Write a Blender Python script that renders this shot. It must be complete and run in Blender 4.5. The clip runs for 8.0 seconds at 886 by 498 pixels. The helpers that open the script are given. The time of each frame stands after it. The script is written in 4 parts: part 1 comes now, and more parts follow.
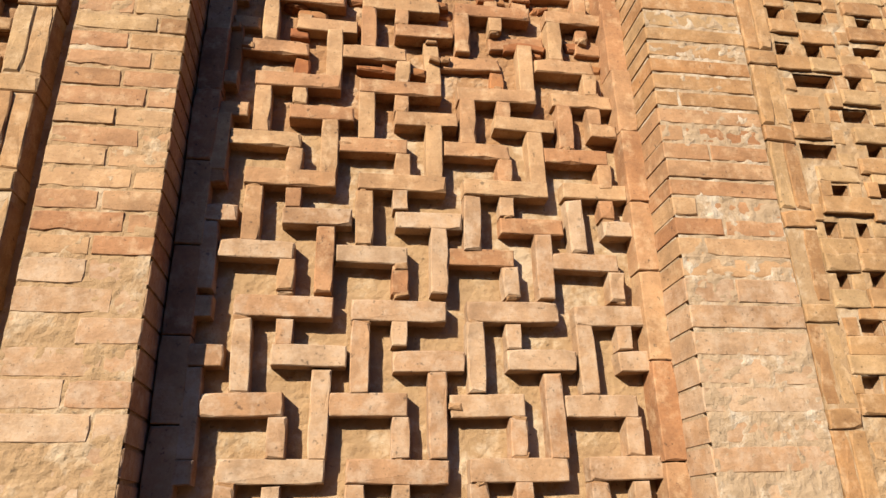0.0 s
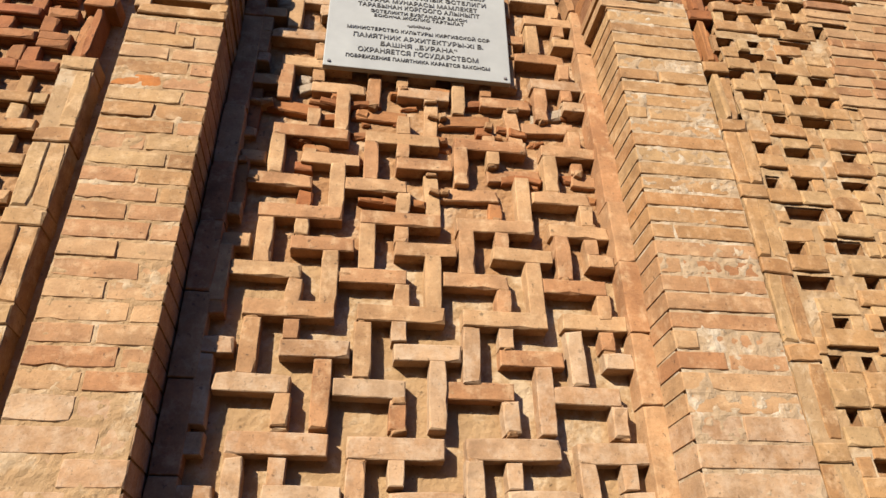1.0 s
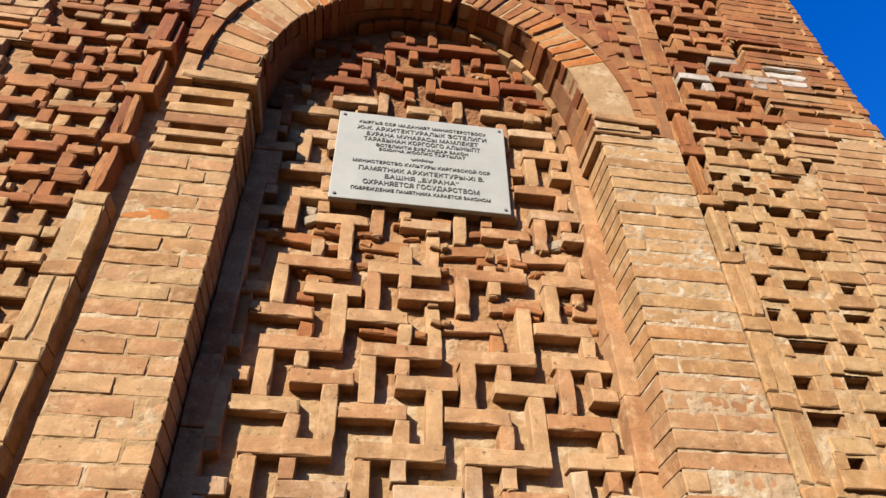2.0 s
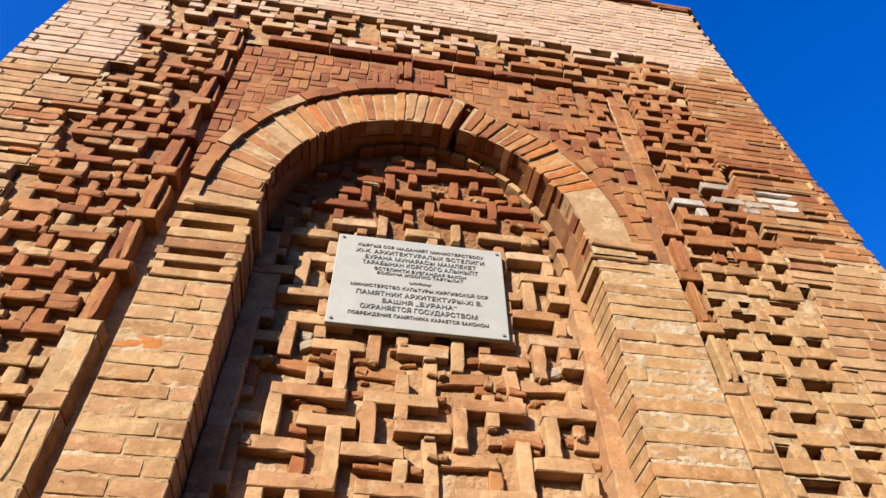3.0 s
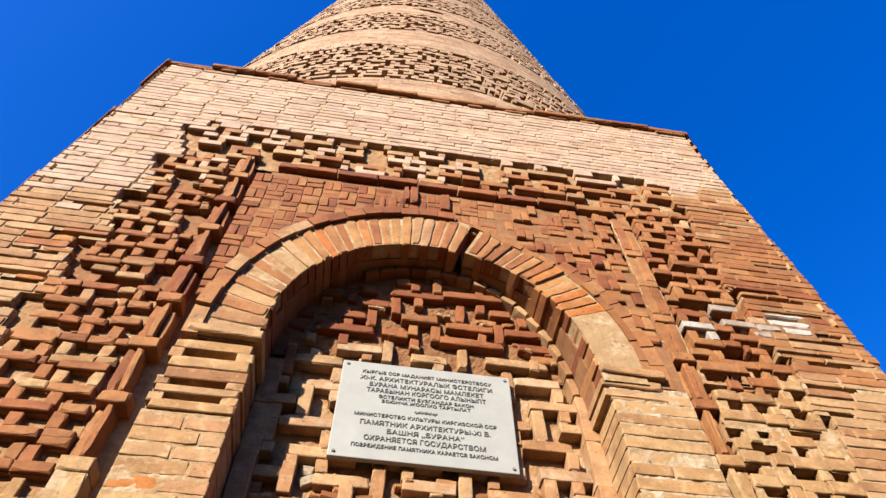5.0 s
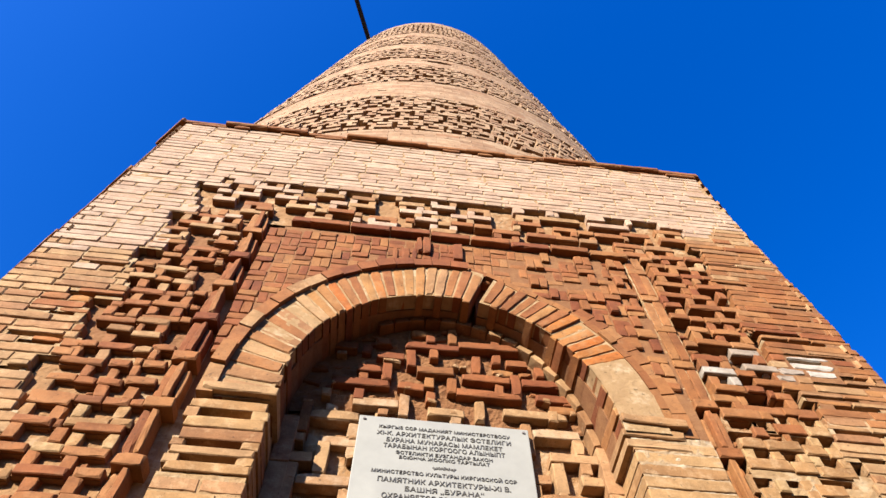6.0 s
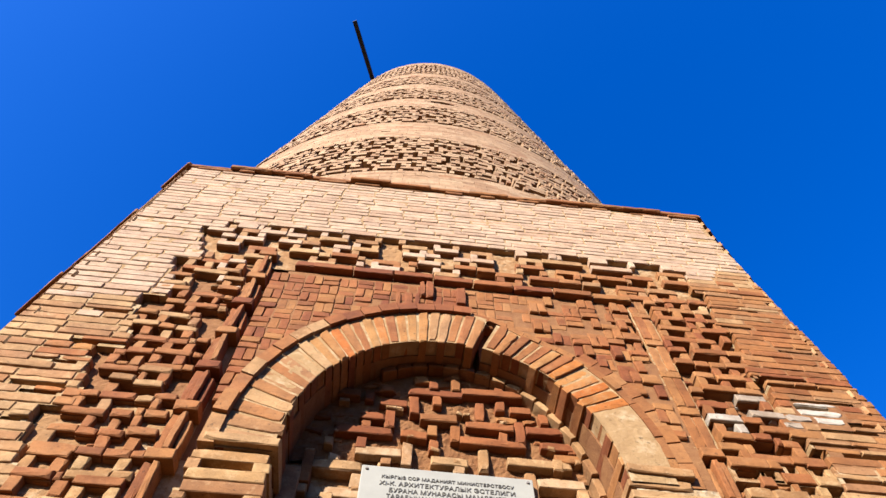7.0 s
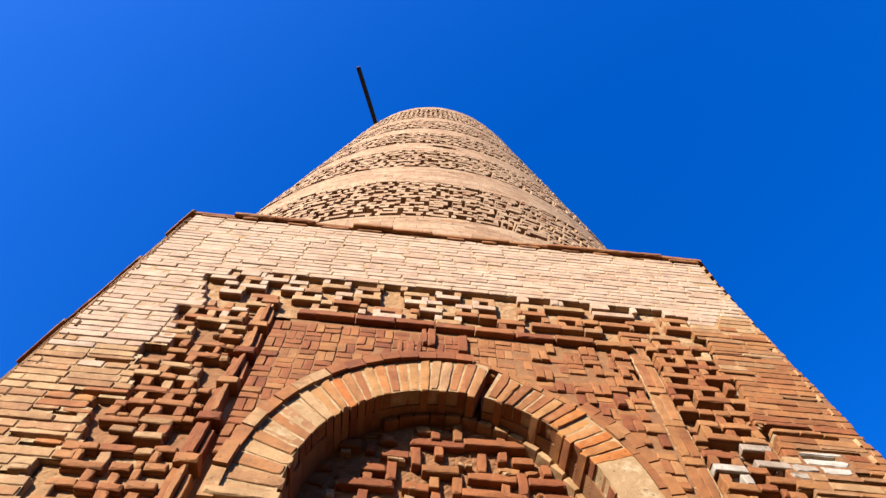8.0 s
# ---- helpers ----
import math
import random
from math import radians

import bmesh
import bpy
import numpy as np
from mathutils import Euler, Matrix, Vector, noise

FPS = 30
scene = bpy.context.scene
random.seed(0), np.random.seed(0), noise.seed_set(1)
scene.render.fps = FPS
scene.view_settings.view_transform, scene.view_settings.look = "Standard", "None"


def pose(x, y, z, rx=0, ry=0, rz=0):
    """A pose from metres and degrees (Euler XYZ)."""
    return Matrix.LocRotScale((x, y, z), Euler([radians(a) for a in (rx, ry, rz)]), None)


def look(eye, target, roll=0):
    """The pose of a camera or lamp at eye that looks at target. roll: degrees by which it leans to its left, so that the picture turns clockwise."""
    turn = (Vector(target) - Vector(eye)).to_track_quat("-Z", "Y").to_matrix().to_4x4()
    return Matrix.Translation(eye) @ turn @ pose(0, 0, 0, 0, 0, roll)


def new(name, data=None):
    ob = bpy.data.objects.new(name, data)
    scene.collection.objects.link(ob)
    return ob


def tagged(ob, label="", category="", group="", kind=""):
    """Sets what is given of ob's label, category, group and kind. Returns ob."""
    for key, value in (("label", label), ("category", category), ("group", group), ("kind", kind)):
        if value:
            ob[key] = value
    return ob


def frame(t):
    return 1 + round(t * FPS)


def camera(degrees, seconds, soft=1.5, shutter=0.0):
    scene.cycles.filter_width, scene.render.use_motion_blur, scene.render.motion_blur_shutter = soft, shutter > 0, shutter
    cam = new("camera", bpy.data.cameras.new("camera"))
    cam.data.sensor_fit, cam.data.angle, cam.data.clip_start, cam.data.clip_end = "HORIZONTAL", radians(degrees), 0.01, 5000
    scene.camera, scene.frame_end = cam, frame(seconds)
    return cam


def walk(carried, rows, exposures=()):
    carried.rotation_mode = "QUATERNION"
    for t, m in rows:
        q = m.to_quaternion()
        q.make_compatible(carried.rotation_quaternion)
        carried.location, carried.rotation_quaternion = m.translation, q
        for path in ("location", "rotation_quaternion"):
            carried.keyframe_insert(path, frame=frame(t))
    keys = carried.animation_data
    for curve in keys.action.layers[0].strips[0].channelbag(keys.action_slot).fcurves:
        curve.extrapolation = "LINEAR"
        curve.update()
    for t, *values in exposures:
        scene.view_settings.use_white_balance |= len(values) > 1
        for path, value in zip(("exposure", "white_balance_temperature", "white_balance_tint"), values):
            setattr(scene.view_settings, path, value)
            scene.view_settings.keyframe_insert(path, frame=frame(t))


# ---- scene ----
cam = camera(65.5, 8.0, soft=1.45)
PATH = [
    (0, (-0.323, -1.888, 1.314), (-0.045, -0.054, 2.062), -1.1),
    (0.5, (-0.338, -1.893, 1.353), (-0.06, -0.136, 2.266), -1.1),
    (1, (-0.324, -1.907, 1.381), (-0.06, -0.216, 2.416), -1.0),
    (1.5, (-0.32, -1.931, 1.415), (-0.067, -0.318, 2.57), -0.9),
    (2, (-0.332, -1.949, 1.441), (-0.095, -0.445, 2.739), -0.8),
    (2.2, (-0.329, -1.955, 1.456), (-0.103, -0.506, 2.816), -0.7),
    (3.3, (-0.351, -2.01, 1.545), (-0.135, -0.752, 3.084), -0.8),
    (3.5, (-0.353, -2.007, 1.549), (-0.139, -0.772, 3.108), -0.8),
    (4, (-0.349, -2.024, 1.567), (-0.146, -0.846, 3.171), -0.7),
    (4.5, (-0.353, -2.032, 1.58), (-0.164, -0.924, 3.235), -0.7),
    (6, (-0.36, -2.053, 1.61), (-0.247, -1.122, 3.376), -0.3),
    (6.5, (-0.365, -2.087, 1.614), (-0.264, -1.199, 3.403), -0.1),
    (7, (-0.361, -2.108, 1.628), (-0.269, -1.267, 3.44), 0.1),
    (7.5, (-0.354, -2.138, 1.631), (-0.272, -1.349, 3.467), 0.3),
    (8, (-0.355, -2.159, 1.627), (-0.284, -1.424, 3.485), 0.5),
]
walk(cam, [(t, look(eye, target, roll)) for t, eye, target, roll in PATH],
     exposures=[(0.0, 1.34), (1.5, 1.31), (3.5, 1.48), (8.0, 1.59)])

# ---- sky and sun ----
SUN_TRAVEL = Vector((0.8, 1.0, -0.64)).normalized()
world = bpy.data.worlds.new("sky")
scene.world = world
world.use_nodes = True
wn = world.node_tree.nodes
sky = wn.new("ShaderNodeTexSky")
sky.sky_type, sky.sun_disc = "NISHITA", False
sky.sun_elevation = math.asin(-SUN_TRAVEL.z)
sky.sun_rotation = math.atan2(-SUN_TRAVEL.x, -SUN_TRAVEL.y)
sky.altitude, sky.air_density, sky.dust_density, sky.ozone_density = 900.0, 2.0, 6.0, 6.0
deep = wn.new("ShaderNodeHueSaturation")
deep.inputs["Saturation"].default_value = 1.4
world.node_tree.links.new(sky.outputs[0], deep.inputs["Color"])
tint = wn.new("ShaderNodeMix")
tint.data_type, tint.blend_type = "RGBA", "MULTIPLY"
tint.inputs[0].default_value = 1.0
tint.inputs[7].default_value = (0.62, 0.96, 1.85, 1)
world.node_tree.links.new(deep.outputs[0], tint.inputs[6])
world.node_tree.links.new(tint.outputs[2], wn["Background"].inputs[0])
wn["Background"].inputs[1].default_value = 0.05
sun = new("sun", bpy.data.lights.new("sun", "SUN"))
sun.data.energy, sun.data.angle, sun.data.color = 5.0, radians(0.53), (1.0, 0.98, 0.92)
sun.matrix_world = look((0, 0, 0), SUN_TRAVEL)


# ---- materials ----
def node_material(name, rough):
    m = bpy.data.materials.new(name)
    m.use_nodes = True
    b = m.node_tree.nodes["Principled BSDF"]
    b.inputs["Roughness"].default_value = rough
    b.inputs["Specular IOR Level"].default_value = 0.25
    return m, m.node_tree.nodes, m.node_tree.links, b


def noise_at(n, l, scale, detail=4.0, rough=0.6, stretch=None):
    g = n.new("ShaderNodeNewGeometry")
    t = n.new("ShaderNodeTexNoise")
    t.inputs["Scale"].default_value = scale
    t.inputs["Detail"].default_value = detail
    t.inputs["Roughness"].default_value = rough
    if stretch:
        mp = n.new("ShaderNodeMapping")
        mp.inputs["Scale"].default_value = stretch
        l.new(g.outputs["Position"], mp.inputs[0])
        l.new(mp.outputs[0], t.inputs["Vector"])
    else:
        l.new(g.outputs["Position"], t.inputs["Vector"])
    return t.outputs["Fac"]


def ramp(n, l, fac, stops):
    r = n.new("ShaderNodeValToRGB")
    while len(r.color_ramp.elements) < len(stops):
        r.color_ramp.elements.new(0.5)
    for e, (p, c) in zip(r.color_ramp.elements, stops):
        e.position, e.color = p, (*c, 1)
    l.new(fac, r.inputs[0])
    return r.outputs[0]


def math_node(n, l, op, a, b):
    m = n.new("ShaderNodeMath")
    m.operation = op
    for k, v in enumerate((a, b)):
        if isinstance(v, (int, float)):
            m.inputs[k].default_value = v
        else:
            l.new(v, m.inputs[k])
    return m.outputs[0]


def mixed(n, l, kind, fac, a, b):
    m = n.new("ShaderNodeMix")
    m.data_type, m.blend_type = "RGBA", kind
    for k, v in ((0, fac), (6, a), (7, b)):
        if isinstance(v, (int, float)):
            m.inputs[k].default_value = v
        elif isinstance(v, tuple):
            m.inputs[k].default_value = (*v, 1)
        else:
            l.new(v, m.inputs[k])
    return m.outputs[2]


def grit(n, l, b, strength, distance, scale):
    """Fine relief: coarse pitting and sandy grain."""
    h = math_node(n, l, "ADD", noise_at(n, l, scale, 6.0, 0.7), math_node(n, l, "MULTIPLY", noise_at(n, l, scale * 5, 3.0), 0.35))
    bump = n.new("ShaderNodeBump")
    bump.inputs["Strength"].default_value, bump.inputs["Distance"].default_value = strength, distance
    l.new(h, bump.inputs["Height"])
    l.new(bump.outputs[0], b.inputs["Normal"])


def pitted(n, l, colour, scale, amount):
    """Small dark pits and open pores."""
    mask = ramp(n, l, noise_at(n, l, scale, 3.0, 0.6), [(0.27, (amount, amount, amount)), (0.36, (1, 1, 1))])
    return mixed(n, l, "MULTIPLY", 1.0, colour, mask)


def brick_material(name, stops, smear=0.5, dust=(0.42, 0.27, 0.135)):
    """Fired clay: each piece its own tone, with stains and patches of mortar left on the face."""
    m, n, l, b = node_material(name, 0.9)
    info, geo = n.new("ShaderNodeObjectInfo"), n.new("ShaderNodeNewGeometry")
    tone = math_node(n, l, "FRACT", math_node(n, l, "ADD", info.outputs["Random"], geo.outputs["Random Per Island"]), 0.0)
    body = ramp(n, l, tone, stops)
    stain = ramp(n, l, noise_at(n, l, 9.0, 5.0, 0.65), [(0.3, (0.62, 0.58, 0.55)), (0.62, (1.08, 1.05, 1.02))])
    body = mixed(n, l, "MULTIPLY", 0.8, body, stain)
    weather = ramp(n, l, noise_at(n, l, 1.7, 7.0, 0.7, (1.0, 1.0, 2.2)), [(0.36, (0.78, 0.7, 0.62)), (0.56, (1.06, 1.06, 1.06))])
    body = mixed(n, l, "MULTIPLY", 0.75, body, weather)
    grain = ramp(n, l, noise_at(n, l, 110.0, 4.0, 0.75), [(0.3, (0.68, 0.66, 0.64)), (0.68, (1.14, 1.12, 1.1))])
    body = mixed(n, l, "MULTIPLY", 0.42, body, grain)
    mask = math_node(n, l, "ADD", noise_at(n, l, 16.0, 6.0, 0.72), smear - 0.5)
    cover = ramp(n, l, mask, [(0.47, (0, 0, 0)), (0.66, (0.55, 0.55, 0.55))])
    body = mixed(n, l, "MIX", cover, body, dust)
    body = pitted(n, l, pitted(n, l, body, 48.0, 0.4), 130.0, 0.5)
    l.new(body, b.inputs["Base Color"])
    layers = noise_at(n, l, 3.0, 5.0, 0.7, (2.5, 2.5, 22.0))
    h = math_node(n, l, "ADD", noise_at(n, l, 38.0, 6.0, 0.75), math_node(n, l, "MULTIPLY", layers, 0.4))
    h = math_node(n, l, "ADD", h, math_node(n, l, "MULTIPLY", noise_at(n, l, 170.0, 3.0), 0.14))
    bump = n.new("ShaderNodeBump")
    bump.inputs["Strength"].default_value, bump.inputs["Distance"].default_value = 0.5, 0.008
    l.new(h, bump.inputs["Height"])
    l.new(bump.outputs[0], b.inputs["Normal"])
    return m


def plain_material(name, dark, light, scale, rough, bump=0.4, distance=0.004):
    m, n, l, b = node_material(name, rough)
    c = ramp(n, l, noise_at(n, l, scale, 6.0, 0.65), [(0.3, dark), (0.7, light)])
    l.new(c, b.inputs["Base Color"])
    grit(n, l, b, bump, distance, scale * 4)
    return m


def mortar_material(name, dark, light, pale):
    """Hand-laid clay mortar with lime-rich patches, grit and pits."""
    m, n, l, b = node_material(name, 0.95)
    c = ramp(n, l, noise_at(n, l, 13.0, 6.0, 0.65), [(0.3, dark), (0.7, light)])
    patch = ramp(n, l, noise_at(n, l, 6.5, 5.0, 0.7), [(0.52, (0, 0, 0)), (0.62, (0.8, 0.8, 0.8))])
    c = mixed(n, l, "MIX", patch, c, pale)
    c = pitted(n, l, pitted(n, l, c, 34.0, 0.4), 95.0, 0.6)
    l.new(c, b.inputs["Base Color"])
    grit(n, l, b, 0.6, 0.01, 50.0)
    return m


TAN = brick_material("brick_tan", [(0.0, (0.222, 0.11, 0.0401)), (0.3, (0.266, 0.142, 0.0529)), (0.6, (0.284, 0.171, 0.072)), (0.85, (0.257, 0.122, 0.0417)), (1.0, (0.293, 0.188, 0.0833))], 0.47)
NICHE = brick_material("brick_niche", [(0.0, (0.254, 0.115, 0.0447)), (0.35, (0.295, 0.155, 0.0669)), (0.7, (0.315, 0.184, 0.0824)), (1.0, (0.269, 0.133, 0.0559))], 0.46)
SAND = brick_material("brick_sand", [(0.0, (0.262, 0.136, 0.06)), (0.35, (0.296, 0.172, 0.082)), (0.7, (0.318, 0.2, 0.105)), (1.0, (0.274, 0.147, 0.066))], 0.52, (0.36, 0.25, 0.15))
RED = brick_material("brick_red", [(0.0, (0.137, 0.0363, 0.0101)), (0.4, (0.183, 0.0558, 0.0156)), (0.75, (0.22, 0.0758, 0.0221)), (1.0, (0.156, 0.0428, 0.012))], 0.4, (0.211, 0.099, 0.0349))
ORANGE = brick_material("brick_orange", [(0.0, (0.311, 0.0886, 0.0126)), (0.4, (0.299, 0.111, 0.0227)), (0.7, (0.263, 0.127, 0.0403)), (1.0, (0.287, 0.0775, 0.0111))], 0.48, (0.275, 0.155, 0.0655))
BROWN = brick_material("brick_brown", [(0.0, (0.203, 0.0675, 0.0183)), (0.4, (0.239, 0.0921, 0.0275)), (0.75, (0.251, 0.11, 0.0367)), (1.0, (0.185, 0.0563, 0.0156))], 0.45, (0.239, 0.115, 0.0459))
FIELD = brick_material("brick_field", [(0.0, (0.223, 0.102, 0.0387)), (0.4, (0.271, 0.147, 0.0607)), (0.8, (0.3, 0.178, 0.0816)), (1.0, (0.213, 0.0888, 0.0331))], 0.42)
PALE = brick_material("brick_pale", [(0.0, (0.319, 0.195, 0.122)), (0.5, (0.362, 0.243, 0.16)), (1.0, (0.33, 0.217, 0.145))], 0.45, (0.339, 0.247, 0.177))
SHAFT = brick_material("brick_shaft", [(0.0, (0.232, 0.126, 0.0659)), (0.5, (0.289, 0.175, 0.0958)), (0.9, (0.319, 0.208, 0.122)), (1.0, (0.232, 0.109, 0.0506))], 0.42, (0.289, 0.203, 0.126))
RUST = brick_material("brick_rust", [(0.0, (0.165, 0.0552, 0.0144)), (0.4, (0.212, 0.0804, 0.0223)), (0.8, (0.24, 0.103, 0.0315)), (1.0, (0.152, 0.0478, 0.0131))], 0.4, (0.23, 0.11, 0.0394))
WHITE = brick_material("brick_limewashed", [(0.0, (0.4, 0.35, 0.29)), (1.0, (0.25, 0.19, 0.14))], 0.5, (0.194, 0.126, 0.076))
MORTAR = mortar_material("clay_mortar", (0.215, 0.12, 0.05), (0.285, 0.172, 0.078), (0.33, 0.23, 0.13))
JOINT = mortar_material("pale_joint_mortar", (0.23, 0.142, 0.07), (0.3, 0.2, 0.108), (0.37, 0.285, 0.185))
CLAY = mortar_material("orange_clay_mortar", (0.19, 0.09, 0.034), (0.262, 0.138, 0.056), (0.3, 0.19, 0.1))
DUSTY = plain_material("red_mortar", (0.136, 0.052, 0.0183), (0.204, 0.0913, 0.033), 14.0, 0.95, 0.6, 0.01)
LIME = plain_material("pale_mortar", (0.246, 0.166, 0.0924), (0.308, 0.228, 0.148), 20.0, 0.95, 0.8, 0.01)
STONE = plain_material("pale_stone", (0.202, 0.184, 0.153), (0.244, 0.223, 0.184), 7.0, 0.55, 0.15, 0.001)
INK = plain_material("dark_lettering", (0.0554, 0.0462, 0.037), (0.0924, 0.0801, 0.0678), 60.0, 0.7, 0.1, 0.0005)
STEEL = plain_material("black_painted_steel", (0.01, 0.01, 0.012), (0.02, 0.02, 0.022), 20.0, 0.5, 0.1, 0.0005)
IRON = plain_material("rusty_screw", (0.1, 0.08, 0.07), (0.2, 0.17, 0.15), 80.0, 0.5, 0.2, 0.0005)
EARTH = plain_material("dry_earth", (0.06, 0.035, 0.02), (0.09, 0.055, 0.032), 0.8, 0.95, 0.5, 0.03)


# ---- building blocks ----
def mesh_from(name, verts, faces, material):
    me = bpy.data.meshes.new(name)
    me.from_pydata(verts, [], faces)
    me.materials.append(material)
    me.update()
    return me


def box_data(x0, x1, y0, y1, z0, z1):
    v = [(x, y, z) for x in (x0, x1) for y in (y0, y1) for z in (z0, z1)]
    f = [(0, 1, 3, 2), (4, 6, 7, 5), (0, 4, 5, 1), (2, 3, 7, 6), (0, 2, 6, 4), (1, 5, 7, 3)]
    return v, f


class Joined:
    """Many small pieces gathered into one mesh."""

    def __init__(self):
        self.v, self.f = [], []

    def add(self, verts, faces, m=None):
        k = len(self.v)
        self.v += [tuple(m @ Vector(p)) for p in verts] if m else list(verts)
        self.f += [tuple(i + k for i in q) for q in faces]

    def box(self, *a):
        self.add(*box_data(*a))

    def link(self, name, material, parent=None):
        ob = new(name, mesh_from(name, self.v, self.f, material))
        ob.parent = parent
        return ob


def worn_block(w, h, d, rng, chip=0.006):
    """A brick seen from -y, its middle on the front plane: a wavering outline, worn front edges, no back."""
    nx, nz = max(1, min(6, round(w / 0.045))), max(1, min(6, round(h / 0.045)))
    ring = [(-w / 2 + w * i / nx, -h / 2) for i in range(nx)] + [(w / 2, -h / 2 + h * i / nz) for i in range(nz)]
    ring += [(w / 2 - w * i / nx, h / 2) for i in range(nx)] + [(-w / 2, h / 2 - h * i / nz) for i in range(nz)]
    k = len(ring)
    skew = rng.uniform(-0.03, 0.03)
    v = [(x, d, z) for x, z in ring]
    mid, front = [], []
    for x, z in ring:
        corner = abs(abs(x) - w / 2) < 1e-4 and abs(abs(z) - h / 2) < 1e-4
        if corner:
            x, z = x - math.copysign(abs(rng.gauss(0, chip * 0.6)), x), z - math.copysign(abs(rng.gauss(0, chip * 0.35)), z)
        x, z = x + rng.gauss(0, chip * 0.12), z + rng.gauss(0, chip * 0.09) + skew * x * 0.2
        c = min(abs(rng.gauss(chip * 0.6, chip * 0.14)) + 0.0008, 0.25 * min(w, h))
        if corner and rng.random() < 0.3 or rng.random() < 0.04:
            c = min(c + rng.uniform(0.5, 2.0) * chip, 0.35 * min(w, h))
        mid.append((x, c * rng.uniform(0.85, 1.25), z))
        front.append((x - math.copysign(min(c, abs(x)), x) if abs(abs(x) - w / 2) < 0.02 else x, rng.gauss(0, chip * 0.12), z - math.copysign(min(c, abs(z)), z) if abs(abs(z) - h / 2) < 0.02 else z))
    v += mid + front + [(rng.uniform(-0.2, 0.2) * w, rng.gauss(-0.0006, chip * 0.3), rng.uniform(-0.2, 0.2) * h)]
    f = [(i, (i + 1) % k, k + (i + 1) % k, k + i) for i in range(k)]
    f += [(k + i, k + (i + 1) % k, 2 * k + (i + 1) % k, 2 * k + i) for i in range(k)]
    f += [(2 * k + i, 2 * k + (i + 1) % k, 3 * k) for i in range(k)]
    return v, f


BLOCKS = {}
dice = random.Random(7)


def block_mesh(w, h, d, material, chip=0.0035):
    """One of a few worn blocks of this size, shared by all bricks alike."""
    key = (round(w * 50), round(h * 100), round(d * 40), material.name, dice.randrange(5))
    if key not in BLOCKS:
        BLOCKS[key] = mesh_from("brick", *worn_block(key[0] / 50, key[1] / 100, key[2] / 40, dice, chip), material)
    return BLOCKS[key], (w * 50 / max(key[0], 1), d * 40 / max(key[2], 1), h * 100 / max(key[1], 1))


def brick(parent, x, z, w, h, y, d, material, turn=0.0, name="brick", chip=0.0035):
    """A brick by its middle on the wall's face, its front at depth y, lying d into the wall."""
    w, h, d = max(w, 0.03), max(h, 0.02), max(d, 0.03)
    me, s = block_mesh(w, h, d, material, chip)
    ob = new(name, me)
    ob.parent = parent
    ob.matrix_basis = pose(x, y, z, 0, turn, 0) @ Matrix.Diagonal((*s, 1))
    return ob


def rough_sheet(into, x0, x1, z0, z1, depth, rise, step=0.022, inside=None):
    """A hand-smeared mortar face: a fine grid that swells and sinks by about rise round the given depth."""
    nx, nz = max(1, round((x1 - x0) / step)), max(1, round((z1 - z0) / step))
    ids = {}

    def at(i, j):
        if (i, j) not in ids:
            x, z = x0 + (x1 - x0) * i / nx, z0 + (z1 - z0) * j / nz
            n = noise.noise((x * 4, 3.1, z * 7)) * 0.35 + noise.noise((x * 17, 9.2, z * 24)) * 0.5 + noise.noise((x * 45, 1.7, z * 50)) * 0.6
            ids[i, j] = len(into.v)
            into.v.append((x, depth(x, z) - rise * n, z))
        return ids[i, j]

    for j in range(nz):
        for i in range(nx):
            if inside is None or inside(x0 + (x1 - x0) * (i + 0.5) / nx, z0 + (z1 - z0) * (j + 0.5) / nz):
                into.f.append((at(i, j), at(i + 1, j), at(i + 1, j + 1), at(i, j + 1)))


# ---- the plan of the front, whose face is the plane y = 0 ----
MID = -0.08
TOP = 7.34
NICHE_L, NICHE_R = -0.853, 0.715
SPRING = 3.93


def half_width(z):
    return 2.23 + 0.038 * (7.4 - z)


def niche_depth(z):
    """How far the faces of the niche's bricks lie behind the front."""
    if z < 3.5:
        return 0.172 + 0.066 * max(0.0, z - 2.5)
    return 0.238 - 0.13 * max(0.0, z - 4.15)


def inner(a):
    s = math.sin(a)
    return NICHE_L + 0.77 + 0.775 * math.cos(a) - 0.03 * s, SPRING + 0.98 * max(s, 0) ** 0.85


def outer(a, more=0.0):
    s = math.sin(a)
    low = max(0.0, min(1.0, (1.42 - a) / 0.3))
    return -0.07 + (1.05 - 0.06 * low + more) * math.cos(a), SPRING + (1.31 - 0.11 * low + more) * max(s, 0) ** 0.85


# ---- ground and the octagonal base ----
g = Joined()
g.add([(-2500, -2500, 0), (2500, -2500, 0), (2500, 2500, 0), (-2500, 2500, 0)], [(0, 1, 2, 3)])
tagged(g.link("ground", EARTH), "bare dry earth round the foot of the tower", "ground", kind="structure")

# unseen ring wall, added to keep low sky light off the front's shadows
sky_block = Joined()
for k in range(24):
    a, b = 2 * math.pi * k / 24, 2 * math.pi * (k + 1) / 24
    pts = [(r * math.cos(t), 5 + r * math.sin(t)) for t in (a, b) for r in (24.0, 24.5)]
    sky_block.add([(x, y, z) for x, y in pts for z in (0.0, 7.0)], [(0, 1, 5, 4), (2, 6, 7, 3), (1, 3, 7, 5), (0, 4, 6, 2)])
tagged(sky_block.link("wall_yard", EARTH), "plain unseen wall added round the tower to block low sky light", "wall", kind="structure")

AXIS = Vector((MID, 5.43, 0))


